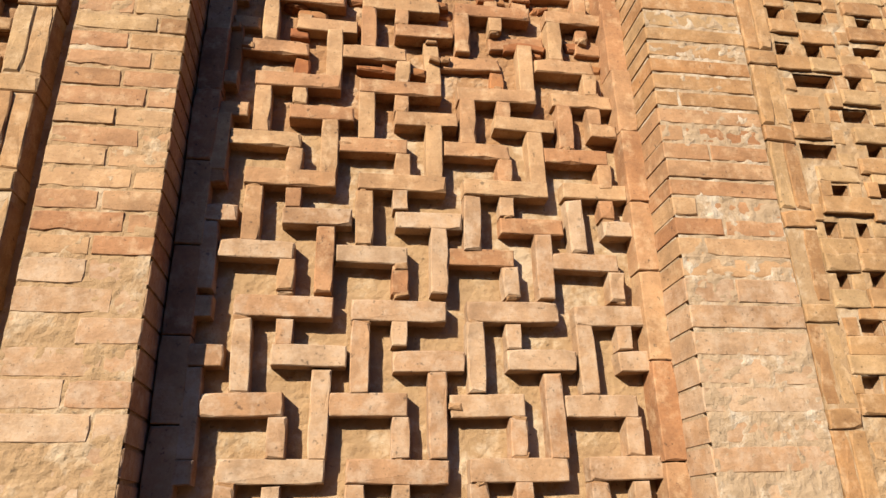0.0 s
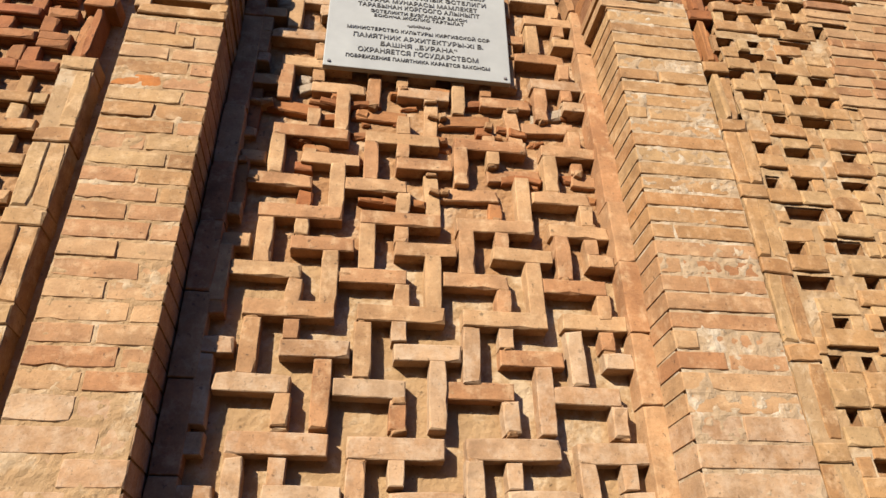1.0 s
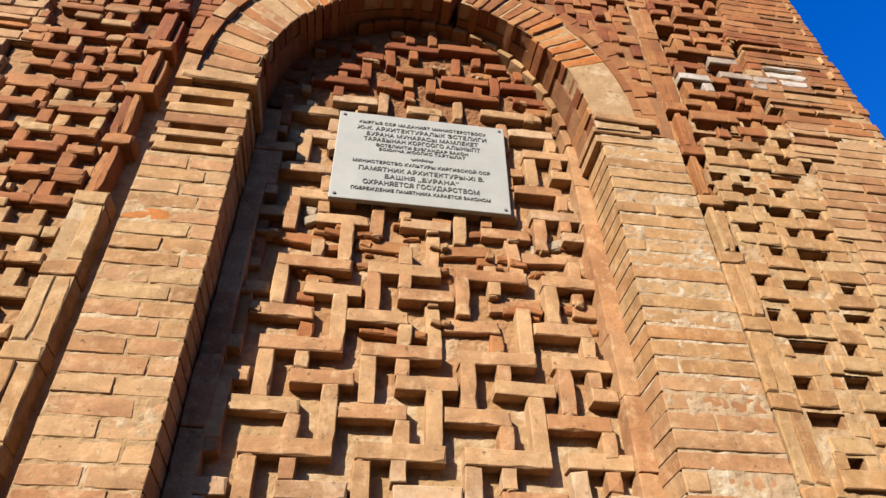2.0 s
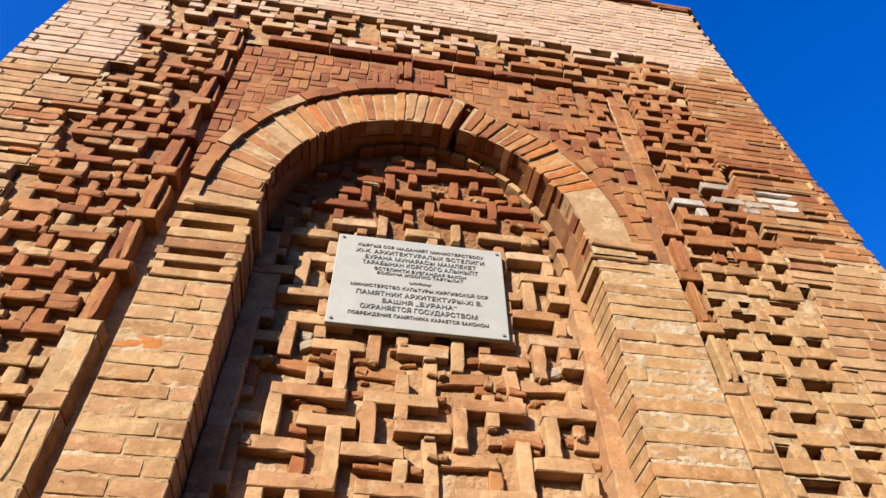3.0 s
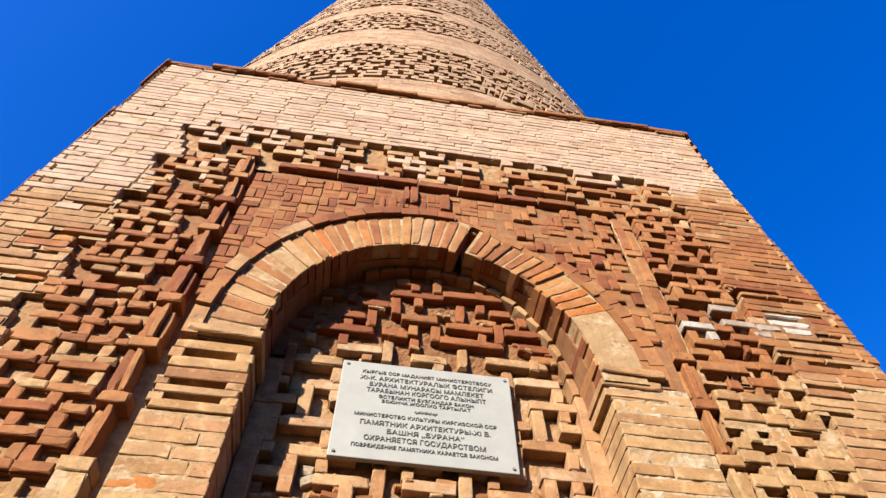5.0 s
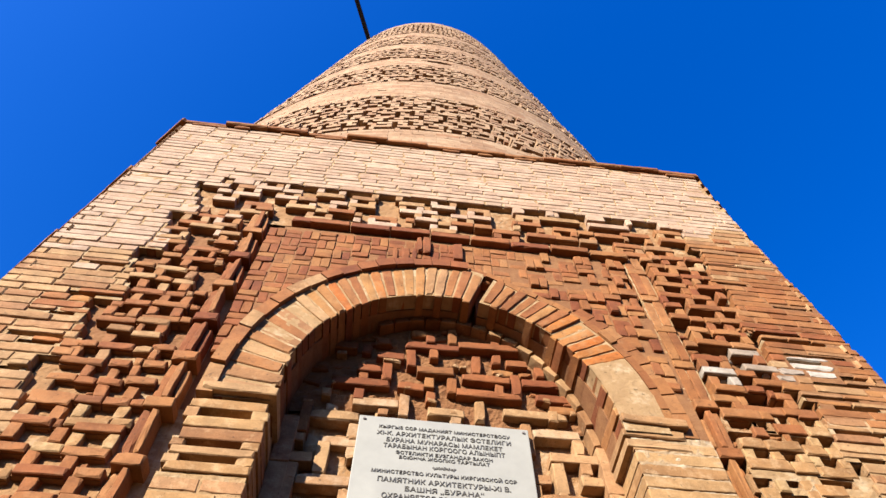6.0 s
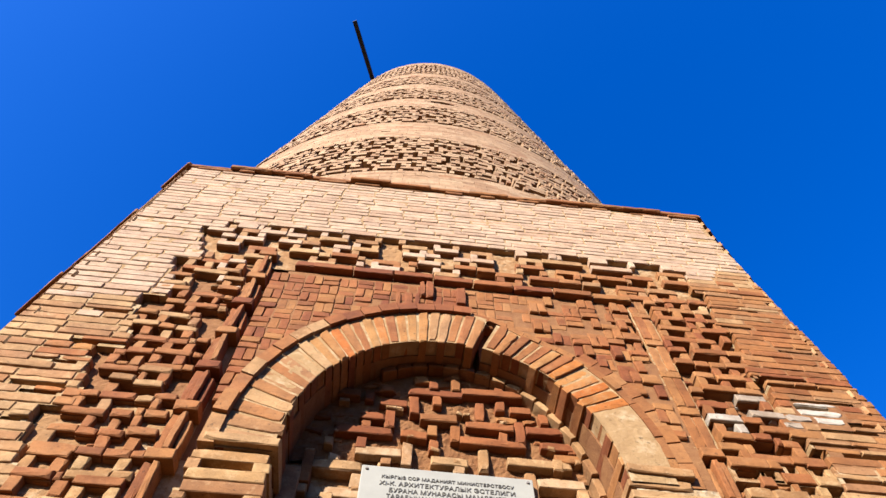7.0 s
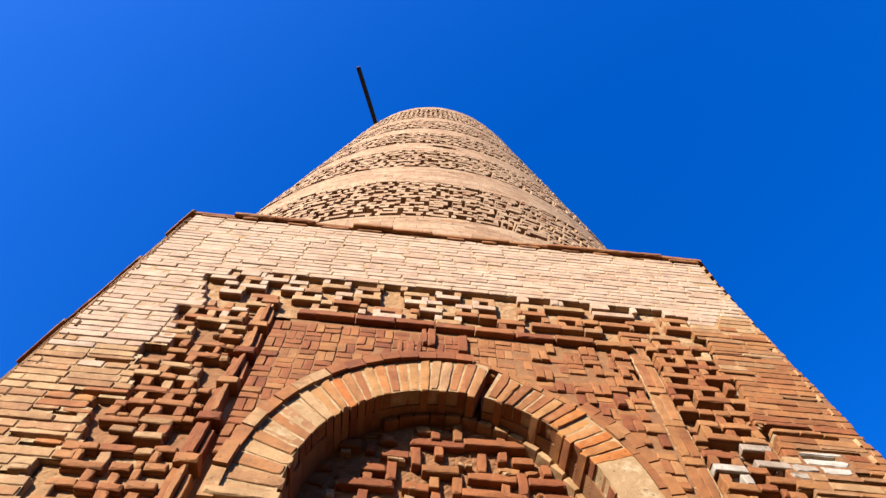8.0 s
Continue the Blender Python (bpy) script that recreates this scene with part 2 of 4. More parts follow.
def octagon(z, inset=0.0):
    pts = []
    for k in range(8):
        a = radians(-112.5 + 45 * k)
        r = (5.43 - inset) / math.cos(radians(22.5))
        pts.append(Vector((AXIS.x + r * math.cos(a), AXIS.y + r * math.sin(a), z)))
    return pts


core = Joined()
low, high = octagon(-0.2), octagon(TOP - 0.02)
for ring, z in ((low, 0.0), (high, TOP)):
    ring[0].x, ring[1].x = MID - half_width(z), MID + half_width(z)
    for k in (0, 1):
        ring[k].y = 0.34
core.add([tuple(p) for p in low + high], [(k, (k + 1) % 8, 8 + (k + 1) % 8, 8 + k) for k in range(8)] + [tuple(range(8, 16)), tuple(range(7, -1, -1))])
base = core.link("wall_base", MORTAR)
tagged(base, "octagonal brick base of the tower, weathered sandy masonry", "wall", kind="structure")

sides = Joined()
rng = random.Random(11)
for k in range(1, 8):
    pa, pb = octagon(0)[k], octagon(0)[(k + 1) % 8]
    along = (pb - pa).normalized()
    out = Vector((along.y, -along.x, 0))
    n = 17
    for c in range(int(TOP / 0.072)):
        for i in range(n):
            a = pa + along * ((i + 0.5 * (c % 2)) * (pb - pa).length / n)
            b = pa + along * (min(i + 0.5 * (c % 2) + 0.95, n) * (pb - pa).length / n)
            d = out * (0.012 + rng.gauss(0, 0.003))
            z0, z1 = c * 0.072 + 0.006, c * 0.072 + 0.066
            q = [a - out * 0.02, b - out * 0.02, b + d, a + d]
            sides.add([(*v.xy, z0) for v in q] + [(*v.xy, z1) for v in q], [(3, 2, 6, 7), (0, 3, 7, 4), (2, 1, 5, 6), (4, 7, 6, 5), (0, 1, 2, 3)])

# backing of the front face, open at the niche
back, back_high = Joined(), Joined()
Y1 = 0.085


def prism(poly, y0, y1, into):
    k = len(poly)
    v = [(x, y0, z) for x, z in poly] + [(x, y1, z) for x, z in poly]
    into.add(v, [tuple(range(k)), tuple(range(2 * k - 1, k - 1, -1))] + [((i + 1) % k, i, k + i, k + (i + 1) % k) for i in range(k)])


ARC = [inner(math.pi * k / 24) for k in range(25)]
prism([(MID - half_width(0), 0), (NICHE_L - 0.014, 0), (NICHE_L - 0.014, SPRING), (MID - half_width(SPRING), SPRING)], Y1, 0.36, back)
prism([(NICHE_R + 0.014, 0), (MID + half_width(0), 0), (MID + half_width(SPRING), SPRING), (NICHE_R + 0.014, SPRING)], Y1, 0.36, back)
for k in range(24):
    (xa, za), (xb, zb) = ARC[k], ARC[k + 1]
    lift = 0.36 if k == 10 else 0.0
    prism([(xb, zb + lift), (xa, za + lift), (xa, TOP), (xb, TOP)], Y1, 0.36, back_high)
prism([(ARC[0][0], SPRING), (MID + half_width(SPRING), SPRING), (MID + half_width(TOP), TOP), (ARC[0][0], TOP)], Y1, 0.36, back_high)
prism([(MID - half_width(SPRING), SPRING), (ARC[24][0], SPRING), (ARC[24][0], TOP), (MID - half_width(TOP), TOP)], Y1, 0.36, back_high)
front = back.link("wall_front", MORTAR)
tagged(front, "sunlit brick front of the octagonal base with an arched niche", "wall", kind="structure")

tagged(sides.link("brickwork", FIELD, base), "sandy running bricks", kind="stuff")

back_high.link("backing", DUSTY, front)

# ---- raised border pattern: where it reaches ----
BORDER_TOP = 6.29


def border_left(z):
    """The stepped outer edge of the left border, one step for each row of rings."""
    k = math.floor((6.29 - z) / 0.127)
    return -1.7 - 0.006 * k - 0.045 * ((k * 3) % 4)


def border_right(z):
    k = math.floor(z / 0.125)
    return 1.635 + 0.025 * ((k * 5 + 1) % 4) + (0.06 if z < 4.3 else 0.0)


def weathered(x, z):
    """Where rain and smoke have turned the wall rusty."""
    n = z + 0.25 * noise.noise((x * 2, 1, z * 2))
    return 4.15 < n < 6.05 if x > 0 else 3.5 < n < 4.9


# ---- plain field of running bricks ----
BED = 0.0615
# long open joints where bricks have fallen out: x and z of the middle, length
OPEN_JOINTS = [
    (2.19, 5.81, 0.14), (1.82, 5.68, 0.36), (1.75, 5.44, 0.22), (1.82, 4.91, 0.3), (1.88, 4.81, 0.42), (1.95, 4.72, 0.34), (1.87, 4.63, 0.2),
    (1.98, 4.43, 0.3), (1.85, 4.35, 0.3), (1.96, 4.28, 0.24), (1.88, 4.09, 0.25), (1.84, 3.93, 0.14), (2.05, 5.2, 0.2), (2.1, 4.55, 0.2),
    (-1.98, 4.92, 0.2), (-1.98, 4.65, 0.14), (-1.99, 4.45, 0.12), (-1.95, 4.28, 0.15), (-2.08, 4.26, 0.12), (-1.99, 4.2, 0.18), (-1.98, 4.05, 0.15)]
fill, rest_low, rest_rust, rest_high, rest_brown = Joined(), Joined(), Joined(), Joined(), Joined()
courses = int(TOP / BED)
rng = random.Random(3)
near_parts = 0
slots = []
for c in range(courses):
    z = (c + 0.5) * BED
    w = half_width(z)
    spans = [(MID - w, MID + w)] if z > BORDER_TOP else [(MID - w, border_left(z)), (border_right(z), MID + w)]
    for xa, xb in spans:
        gaps = []
        for gx, gz, gw in OPEN_JOINTS:
            if int(gz / BED) == c and xa < gx < xb:
                gaps.append((max(gx - gw / 2, xa + 0.02), min(gx + gw / 2, xb - 0.03)))
        gaps.sort()
        edge = xa + 0.004
        for g0, g1 in gaps:
            slots.append((c, g0, g1))
            if g0 > edge:
                fill.box(edge, g0, 0.016, Y1 + 0.02, c * BED, (c + 1) * BED)
            fill.box(max(g0, edge), g1, 0.016, Y1 + 0.02, (c + 0.56) * BED, (c + 1) * BED)
            edge = max(edge, g1)
        fill.box(edge, xb - 0.004, 0.016, Y1 + 0.02, c * BED, (c + 1) * BED)
        x = xa - rng.uniform(0.0, 0.2) if xa > 0 else xa
        while x < xb - 0.02:
            length = rng.choice((0.26, 0.26, 0.27, 0.25, 0.13, 0.27))
            a, b = max(x, xa), min(x + length, xb)
            x += length + 0.007
            if b - a < 0.04:
                continue
            y = rng.gauss(-0.001, 0.0022)
            thin = any(a < g1 - 0.02 and b > g0 + 0.02 for g0, g1 in gaps)
            if thin and b - a > 0.15 and a < gaps[0][0] - 0.08:
                b, thin = gaps[0][0], False
            limed = ((a - 1.64) / 0.2) ** 2 + ((z - 4.53) / 0.15) ** 2 < 1
            mat = WHITE if limed and rng.random() < 0.75 else (PALE if z > (6.25 if a > 1.2 else 5.9) + 0.5 * noise.noise((a, 0, z)) else (rng.choice((RUST, RUST, RED, BROWN, BROWN)) if a > 0 else (rng.choice((BROWN, BROWN, ORANGE)) if noise.noise((a * 1.5, 7, z * 3)) > 0.05 else rng.choice((FIELD, NICHE, NICHE)))) if weathered(a, z + rng.gauss(0, 0.16)) and rng.random() < (0.92 if a > 0 else 0.8) else PALE if a < -1.0 and z > 5.1 + rng.uniform(-0.25, 0.25) else FIELD if z > 3.2 else TAN)
            h = 0.03 if thin else 0.055 + rng.uniform(-0.005, 0.003)
            z_brick = z + 0.014 if thin else z
            if near_parts < 300 and 2.6 < z < 5.2 and b - a > 0.1:
                near_parts += 1
                brick(front, (a + b) / 2, z_brick, b - a, h, y, 0.06, mat, rng.gauss(0, 0.35), chip=0.009 if mat is WHITE else 0.0035)
            else:
                v, f = worn_block(b - a, h, 0.05, rng, 0.0035)
                (rest_high if mat is PALE else rest_rust if mat is RUST or mat is RED else rest_brown if mat is BROWN or mat is ORANGE else rest_low).add(v, f, pose((a + b) / 2, y, z_brick, 0, rng.gauss(0, 0.35), 0))


def in_field(x, z):
    return (abs(x - MID) < half_width(z) - 0.012 and (z > BORDER_TOP or x < border_left(z) - 0.012 or x > border_right(z) + 0.012)
            and not any(c == int(z / BED) and z < (c + 0.56) * BED and g0 < x < g1 for c, g0, g1 in slots))


fill_rust = Joined()
rough_sheet(fill, MID - 2.5, MID + 2.5, 0.9, TOP, lambda x, z: 0.0042 + (0.003 if x < -1.4 and 3.2 < z < 5.3 else 0.0), 0.004, 0.024, lambda x, z: in_field(x, z) and not (x > 0 and weathered(x, z)))
rough_sheet(fill_rust, MID - 2.5, MID + 2.5, 0.9, TOP, lambda x, z: 0.0042 + (0.003 if x < -1.4 and 3.2 < z < 5.3 else 0.0), 0.004, 0.024, lambda x, z: in_field(x, z) and x > 0 and weathered(x, z))
tagged(fill_rust.link("mortar_bed", DUSTY, front), kind="stuff")
tagged(fill.link("mortar_bed", MORTAR, front), kind="stuff")
tagged(rest_low.link("brickwork", FIELD, front), "sandy brown running bricks", kind="stuff")
tagged(rest_rust.link("brickwork", RUST, front), "rusty brown weathered running bricks", kind="stuff")
tagged(rest_brown.link("brickwork", BROWN, front), "orange-brown stained running bricks", kind="stuff")
tagged(rest_high.link("brickwork", PALE, front), "pale pinkish running bricks below the roof edge", kind="stuff")

# ---- borders of raised and sunken bricks ----
def border_colour(x, z):
    if ((x - 1.55) / 0.24) ** 2 + ((z - 4.52) / 0.2) ** 2 < 1 and rng.random() < 0.45:
        return WHITE
    r = z + 0.5 * noise.noise((x * 2, 5, z * 2))
    if r < (4.0 if x > 0 else 3.2):
        return TAN
    if z > 6.02 + 0.08 * x:
        return rng.choice((PALE, FIELD))
    if x < 0:
        return rng.choice((BROWN, TAN, BROWN, RUST) if z < 4.1 else (BROWN, BROWN, BROWN, RUST, FIELD) if z < 5.3 else (BROWN, FIELD, FIELD, PALE))
    return rng.choice((BROWN, BROWN, RUST, RUST, RED)) if r < 5.75 else rng.choice((BROWN, BROWN, FIELD))


def relief_border(label):
    return tagged(new("relief_border"), label, "brick relief", "raised brick borders")


def left_over(x0, x1, z0, z1, taken):
    """The stretches of a level piece that no earlier piece or hole takes up."""
    spans = [(x0, x1)]
    for a, b, c, d in taken:
        if min(z1, d) - max(z0, c) > 0.018:
            spans = [q for p, r in spans for q in ((p, min(r, a)), (max(p, b), r)) if q[1] - q[0] > 0.028]
    return spans


RISE = 0.0615


def brick_rings(parent, holes, inside, tall=0.068, lined=False):
    """Brick rings round sunken holes (x, z, width): a bar above and below and a short post on either side; wide recesses have bars alone."""
    backs = Joined()
    gaps = [(x - w / 2, x + w / 2, z - tall / 2, z + tall / 2) for x, z, w in holes]
    taken = list(gaps)
    jobs = [(x, z + s * RISE, w + rng.uniform(0.09, 0.13), 2 * RISE - tall) for x, z, w in holes for s in ((1, -1) if w < 0.1 else (1,))]
    jobs += [(x + s * (w / 2 + 0.028), z, 0.05, tall + 0.004) for x, z, w in holes if w < 0.13 for s in (-1, 1)]
    for x, z, w, h in jobs:
        for a, b in left_over(x - w / 2, x + w / 2, z - h / 2, z + h / 2, taken):
            a, b = max(a, inside[0]), min(b, inside[1])
            if b - a < 0.028 or z + h / 2 > inside[2]:
                continue
            taken.append((a, b, z - h / 2, z + h / 2))
            post = w < 0.055
            y = rng.gauss(0.006 if post else 0.0, 0.004)
            battered = 3.7 < z < 5.75
            tilt = rng.gauss(0, 1.4 if battered else 0.5) * (2 if post else 1)
            brick(parent, (a + b) / 2, z, b - a - 0.002 + (0.004 if post else 0), h, y, 0.09, border_colour((a + b) / 2, z), tilt, chip=0.0045 if battered else 0.0035)
            backs.box(a + 0.004, b - 0.004, y + 0.018, 0.1, z - h / 2 - 0.003, z + h / 2 + 0.003)
    for a, b, c, d in gaps if lined else ():
        backs.box(a - 0.02, b + 0.02, 0.058, 0.09, c - 0.02, d + 0.02)
        for q in ((a - 0.02, a, c - 0.02, d + 0.02), (b, b + 0.02, c - 0.02, d + 0.02), (a, b, c - 0.02, c), (a, b, d, d + 0.02)):
            backs.box(q[0], q[1], 0.02, 0.06, q[2], q[3])
    tagged(backs.link("mortar_bed", CLAY if lined else DUSTY, parent), kind="stuff")
    return gaps, taken


UPPER_HOLES = [
    (-1.72, 6.2, 0.08), (-1.354, 6.225, 0.065), (-1.14, 6.225, 0.17), (-0.92, 6.225, 0.099), (-0.73, 6.225, 0.17), (-0.516, 6.225, 0.118), (-0.29, 6.225, 0.166),
    (-0.102, 6.225, 0.084), (0.136, 6.23, 0.243), (0.342, 6.23, 0.13), (0.584, 6.23, 0.153), (0.86, 6.23, 0.2), (1.18, 6.23, 0.16), (1.41, 6.23, 0.2),
    (-1.487, 6.1, 0.071), (-1.207, 6.1, 0.061), (-0.682, 6.1, 0.075), (-0.334, 6.1, 0.069), (0.154, 6.1, 0.063), (0.51, 6.08, 0.064), (0.742, 6.095, 0.2),
    (1.11, 6.065, 0.2), (1.554, 6.065, 0.081)]
UPPER_LOW = [
    (-1.606, 5.975, 0.058), (-1.088, 5.98, 0.079), (-0.81, 5.976, 0.076), (-0.224, 5.98, 0.063), (0.027, 5.97, 0.061), (0.5, 5.95, 0.116), (0.764, 5.93, 0.063),
    (0.883, 5.9, 0.084), (1.046, 5.9, 0.14), (1.278, 5.95, 0.118), (-1.371, 5.835, 0.072), (-0.948, 5.82, 0.07), (-0.784, 5.82, 0.123), (-0.52, 5.825, 0.095),
    (-0.259, 5.82, 0.116), (-0.104, 5.83, 0.078), (0.1, 5.825, 0.15), (0.33, 5.79, 0.067), (0.6, 5.8, 0.14), (1.183, 5.775, 0.084), (1.397, 5.77, 0.084)]
LEFT_HOLES = [
    (-1.618, 5.72, 0.06), (-1.5, 5.6, 0.06), (-1.7, 5.6, 0.06), (-1.76, 5.37, 0.055), (-1.4, 5.376, 0.081), (-1.6, 5.44, 0.12), (-1.524, 5.147, 0.073), (-1.42, 5.13, 0.07),
    (-1.64, 5.03, 0.065), (-1.75, 5.2, 0.1), (-1.6, 4.914, 0.116), (-1.753, 4.911, 0.045), (-1.672, 4.776, 0.05), (-1.56, 4.774, 0.05), (-1.516, 4.66, 0.055), (-1.409, 4.67, 0.045),
    (-1.642, 4.65, 0.085), (-1.527, 4.54, 0.064), (-1.728, 4.51, 0.06), (-1.42, 4.42, 0.1), (-1.55, 4.39, 0.055), (-1.64, 4.29, 0.06), (-1.4, 4.188, 0.07), (-1.736, 4.16, 0.068)]
LEFT_LOW = [
    (-1.58, 4.16, 0.115), (-1.433, 4.063, 0.08), (-1.534, 4.038, 0.045), (-1.633, 4.035, 0.066), (-1.75, 3.93, 0.08), (-1.642, 3.915, 0.075), (-1.514, 3.914, 0.066),
    (-1.386, 3.798, 0.06), (-1.528, 3.786, 0.098), (-1.753, 3.774, 0.071), (-1.714, 3.65, 0.118), (-1.489, 3.633, 0.08), (-1.6, 3.52, 0.09), (-1.75, 3.5, 0.06),
    (-1.404, 3.407, 0.064), (-1.55, 3.4, 0.07), (-1.7, 3.37, 0.11), (-1.41, 3.253, 0.098), (-1.6, 3.26, 0.06), (-1.526, 3.11, 0.07), (-1.425, 3.11, 0.045),
    (-1.68, 3.1, 0.1), (-1.4, 2.985, 0.07), (-1.52, 2.985, 0.06), (-1.395, 2.848, 0.067), (-1.54, 2.85, 0.1), (-1.42, 2.7, 0.06), (-1.56, 2.7, 0.06)]
RIGHT_HOLES = [
    (1.209, 5.603, 0.1), (1.453, 5.647, 0.052), (1.568, 5.655, 0.074), (1.352, 5.53, 0.071), (1.492, 5.535, 0.093), (1.386, 5.406, 0.111), (1.592, 5.42, 0.059),
    (1.335, 5.28, 0.112), (1.56, 5.28, 0.114), (1.324, 5.158, 0.117), (1.474, 5.162, 0.087), (1.25, 5.036, 0.06), (1.462, 5.04, 0.135), (1.616, 5.045, 0.078),
    (1.3, 4.9, 0.13), (1.506, 4.904, 0.057), (1.393, 4.79, 0.08), (1.539, 4.79, 0.092), (1.287, 4.64, 0.087), (1.413, 4.65, 0.106), (1.532, 4.61, 0.106),
    (1.33, 4.53, 0.069), (1.59, 4.478, 0.086), (1.34, 4.398, 0.05), (1.45, 4.405, 0.058), (1.27, 4.193, 0.069), (1.449, 4.25, 0.097), (1.557, 4.25, 0.082)]
RIGHT_MID = [
    (1.3, 4.08, 0.12), (1.41, 4.09, 0.055), (1.532, 4.131, 0.048), (1.66, 4.12, 0.05), (1.44, 4.007, 0.076), (1.554, 4.0, 0.077), (1.322, 3.882, 0.073), (1.452, 3.876, 0.059),
    (1.631, 3.87, 0.074), (1.252, 3.716, 0.07), (1.384, 3.72, 0.065), (1.6, 3.74, 0.15), (1.359, 3.63, 0.124), (1.523, 3.633, 0.056), (1.255, 3.516, 0.065),
    (1.479, 3.516, 0.116), (1.642, 3.517, 0.082), (1.308, 3.405, 0.115), (1.504, 3.39, 0.064), (1.634, 3.396, 0.074), (1.391, 3.276, 0.062), (1.555, 3.274, 0.139)]
RIGHT_LOW = [
    (1.262, 3.11, 0.054), (1.416, 3.112, 0.125), (1.639, 3.1, 0.064), (1.263, 2.943, 0.062), (1.394, 2.945, 0.061), (1.612, 2.958, 0.125), (1.36, 2.806, 0.153), (1.523, 2.806, 0.055),
    (1.274, 2.65, 0.068), (1.488, 2.665, 0.117), (1.302, 2.515, 0.133), (1.531, 2.522, 0.057), (1.35, 2.36, 0.06), (1.55, 2.37, 0.1), (1.28, 2.208, 0.052),
    (1.402, 2.215, 0.045), (1.58, 2.2, 0.06), (1.276, 2.03, 0.051), (1.402, 2.034, 0.05), (1.6, 2.04, 0.1), (1.332, 1.876, 0.086), (1.29, 1.694, 0.063), (1.5, 1.7, 0.06)]


def sunken_face(parent, x0, x1, z0, z1, deep, material, inside, gaps=()):
    """The mortar face between the rings, open at the given holes."""
    sheet = Joined()
    rough_sheet(sheet, x0, x1, z0, z1, lambda x, z: deep, 0.007, 0.02,
                lambda x, z: inside(x, z) and not any(a < x < b and c < z < d for a, b, c, d in gaps))
    tagged(sheet.link("mortar_bed", material, parent), kind="stuff")


left = relief_border("stepped border of raised brick rings and sunken holes, worn reddish brown")
brick_rings(left, LEFT_HOLES + LEFT_LOW, (-1.9, -1.375, 5.8), 0.078)
sunken_face(left, -1.92, -1.375, 4.2, 5.75, 0.058, DUSTY, lambda x, z: x > border_left(z))
sunken_face(left, -1.92, -1.375, 0.9, 4.2, 0.04, CLAY, lambda x, z: x > border_left(z))
right = relief_border("stepped border of brick rings, partly limewashed and crumbling")
brick_rings(right, RIGHT_HOLES, (1.22, 1.72, 5.75), 0.072)
gaps, taken = brick_rings(right, RIGHT_MID + RIGHT_LOW, (1.22, 1.72, 4.3), 0.06, True)
sunken_face(right, 1.215, 1.8, 3.8, 5.75, 0.072, DUSTY, lambda x, z: x < border_right(z))
sunken_face(right, 1.215, 1.8, 0.9, 3.8, 0.012, MORTAR, lambda x, z: x < border_right(z), gaps)
# flush bricks that fill the lower border between its holes
for c in range(15, 60):
    z, x = c * RISE + 0.02, 1.225 + 0.07 * (c % 3)
    while x < border_right(z) - 0.04:
        w = rng.choice((0.12, 0.22, 0.24))
        for a, b in left_over(x, min(x + w, border_right(z)), z - 0.028, z + 0.028, taken):
            if b - a > 0.05:
                brick(right, (a + b) / 2, z, b - a - 0.008, 0.056, rng.gauss(0.006, 0.003), 0.05, TAN, rng.gauss(0, 0.6))
        x += w + 0.008
# broken bits left in the worn parts of the borders
for k in range(70):
    ob, x, z = (left, rng.uniform(-1.78, -1.39), rng.uniform(3.2, 5.5)) if k < 38 else (right, rng.uniform(1.24, 1.62), rng.uniform(3.85, 5.6))
    brick(ob, x, z, rng.uniform(0.03, 0.09), rng.uniform(0.02, 0.04), rng.uniform(0.015, 0.04), 0.06, border_colour(x, z), rng.gauss(0, 9), chip=0.006)
upper = relief_border("band of raised brick rings and sunken squares above the arched frame")
gaps, taken = brick_rings(upper, UPPER_HOLES + UPPER_LOW, (-1.82, 1.66, 6.27), 0.066)
sunken_face(upper, -1.82, 1.76, 5.7, BORDER_TOP + 0.01, 0.05, CLAY, lambda x, z: border_left(z) < x < border_right(z))
x = -1.7
while x < 1.62:
    for a, b in left_over(x, x + 0.22, 6.2, 6.285, taken):
        if b - a > 0.035:
            brick(upper, (a + b) / 2, 6.24, b - a - 0.003, 0.085, rng.gauss(0.0, 0.003), 0.09, PALE, rng.gauss(0, 0.6), chip=0.004)
    x += 0.22


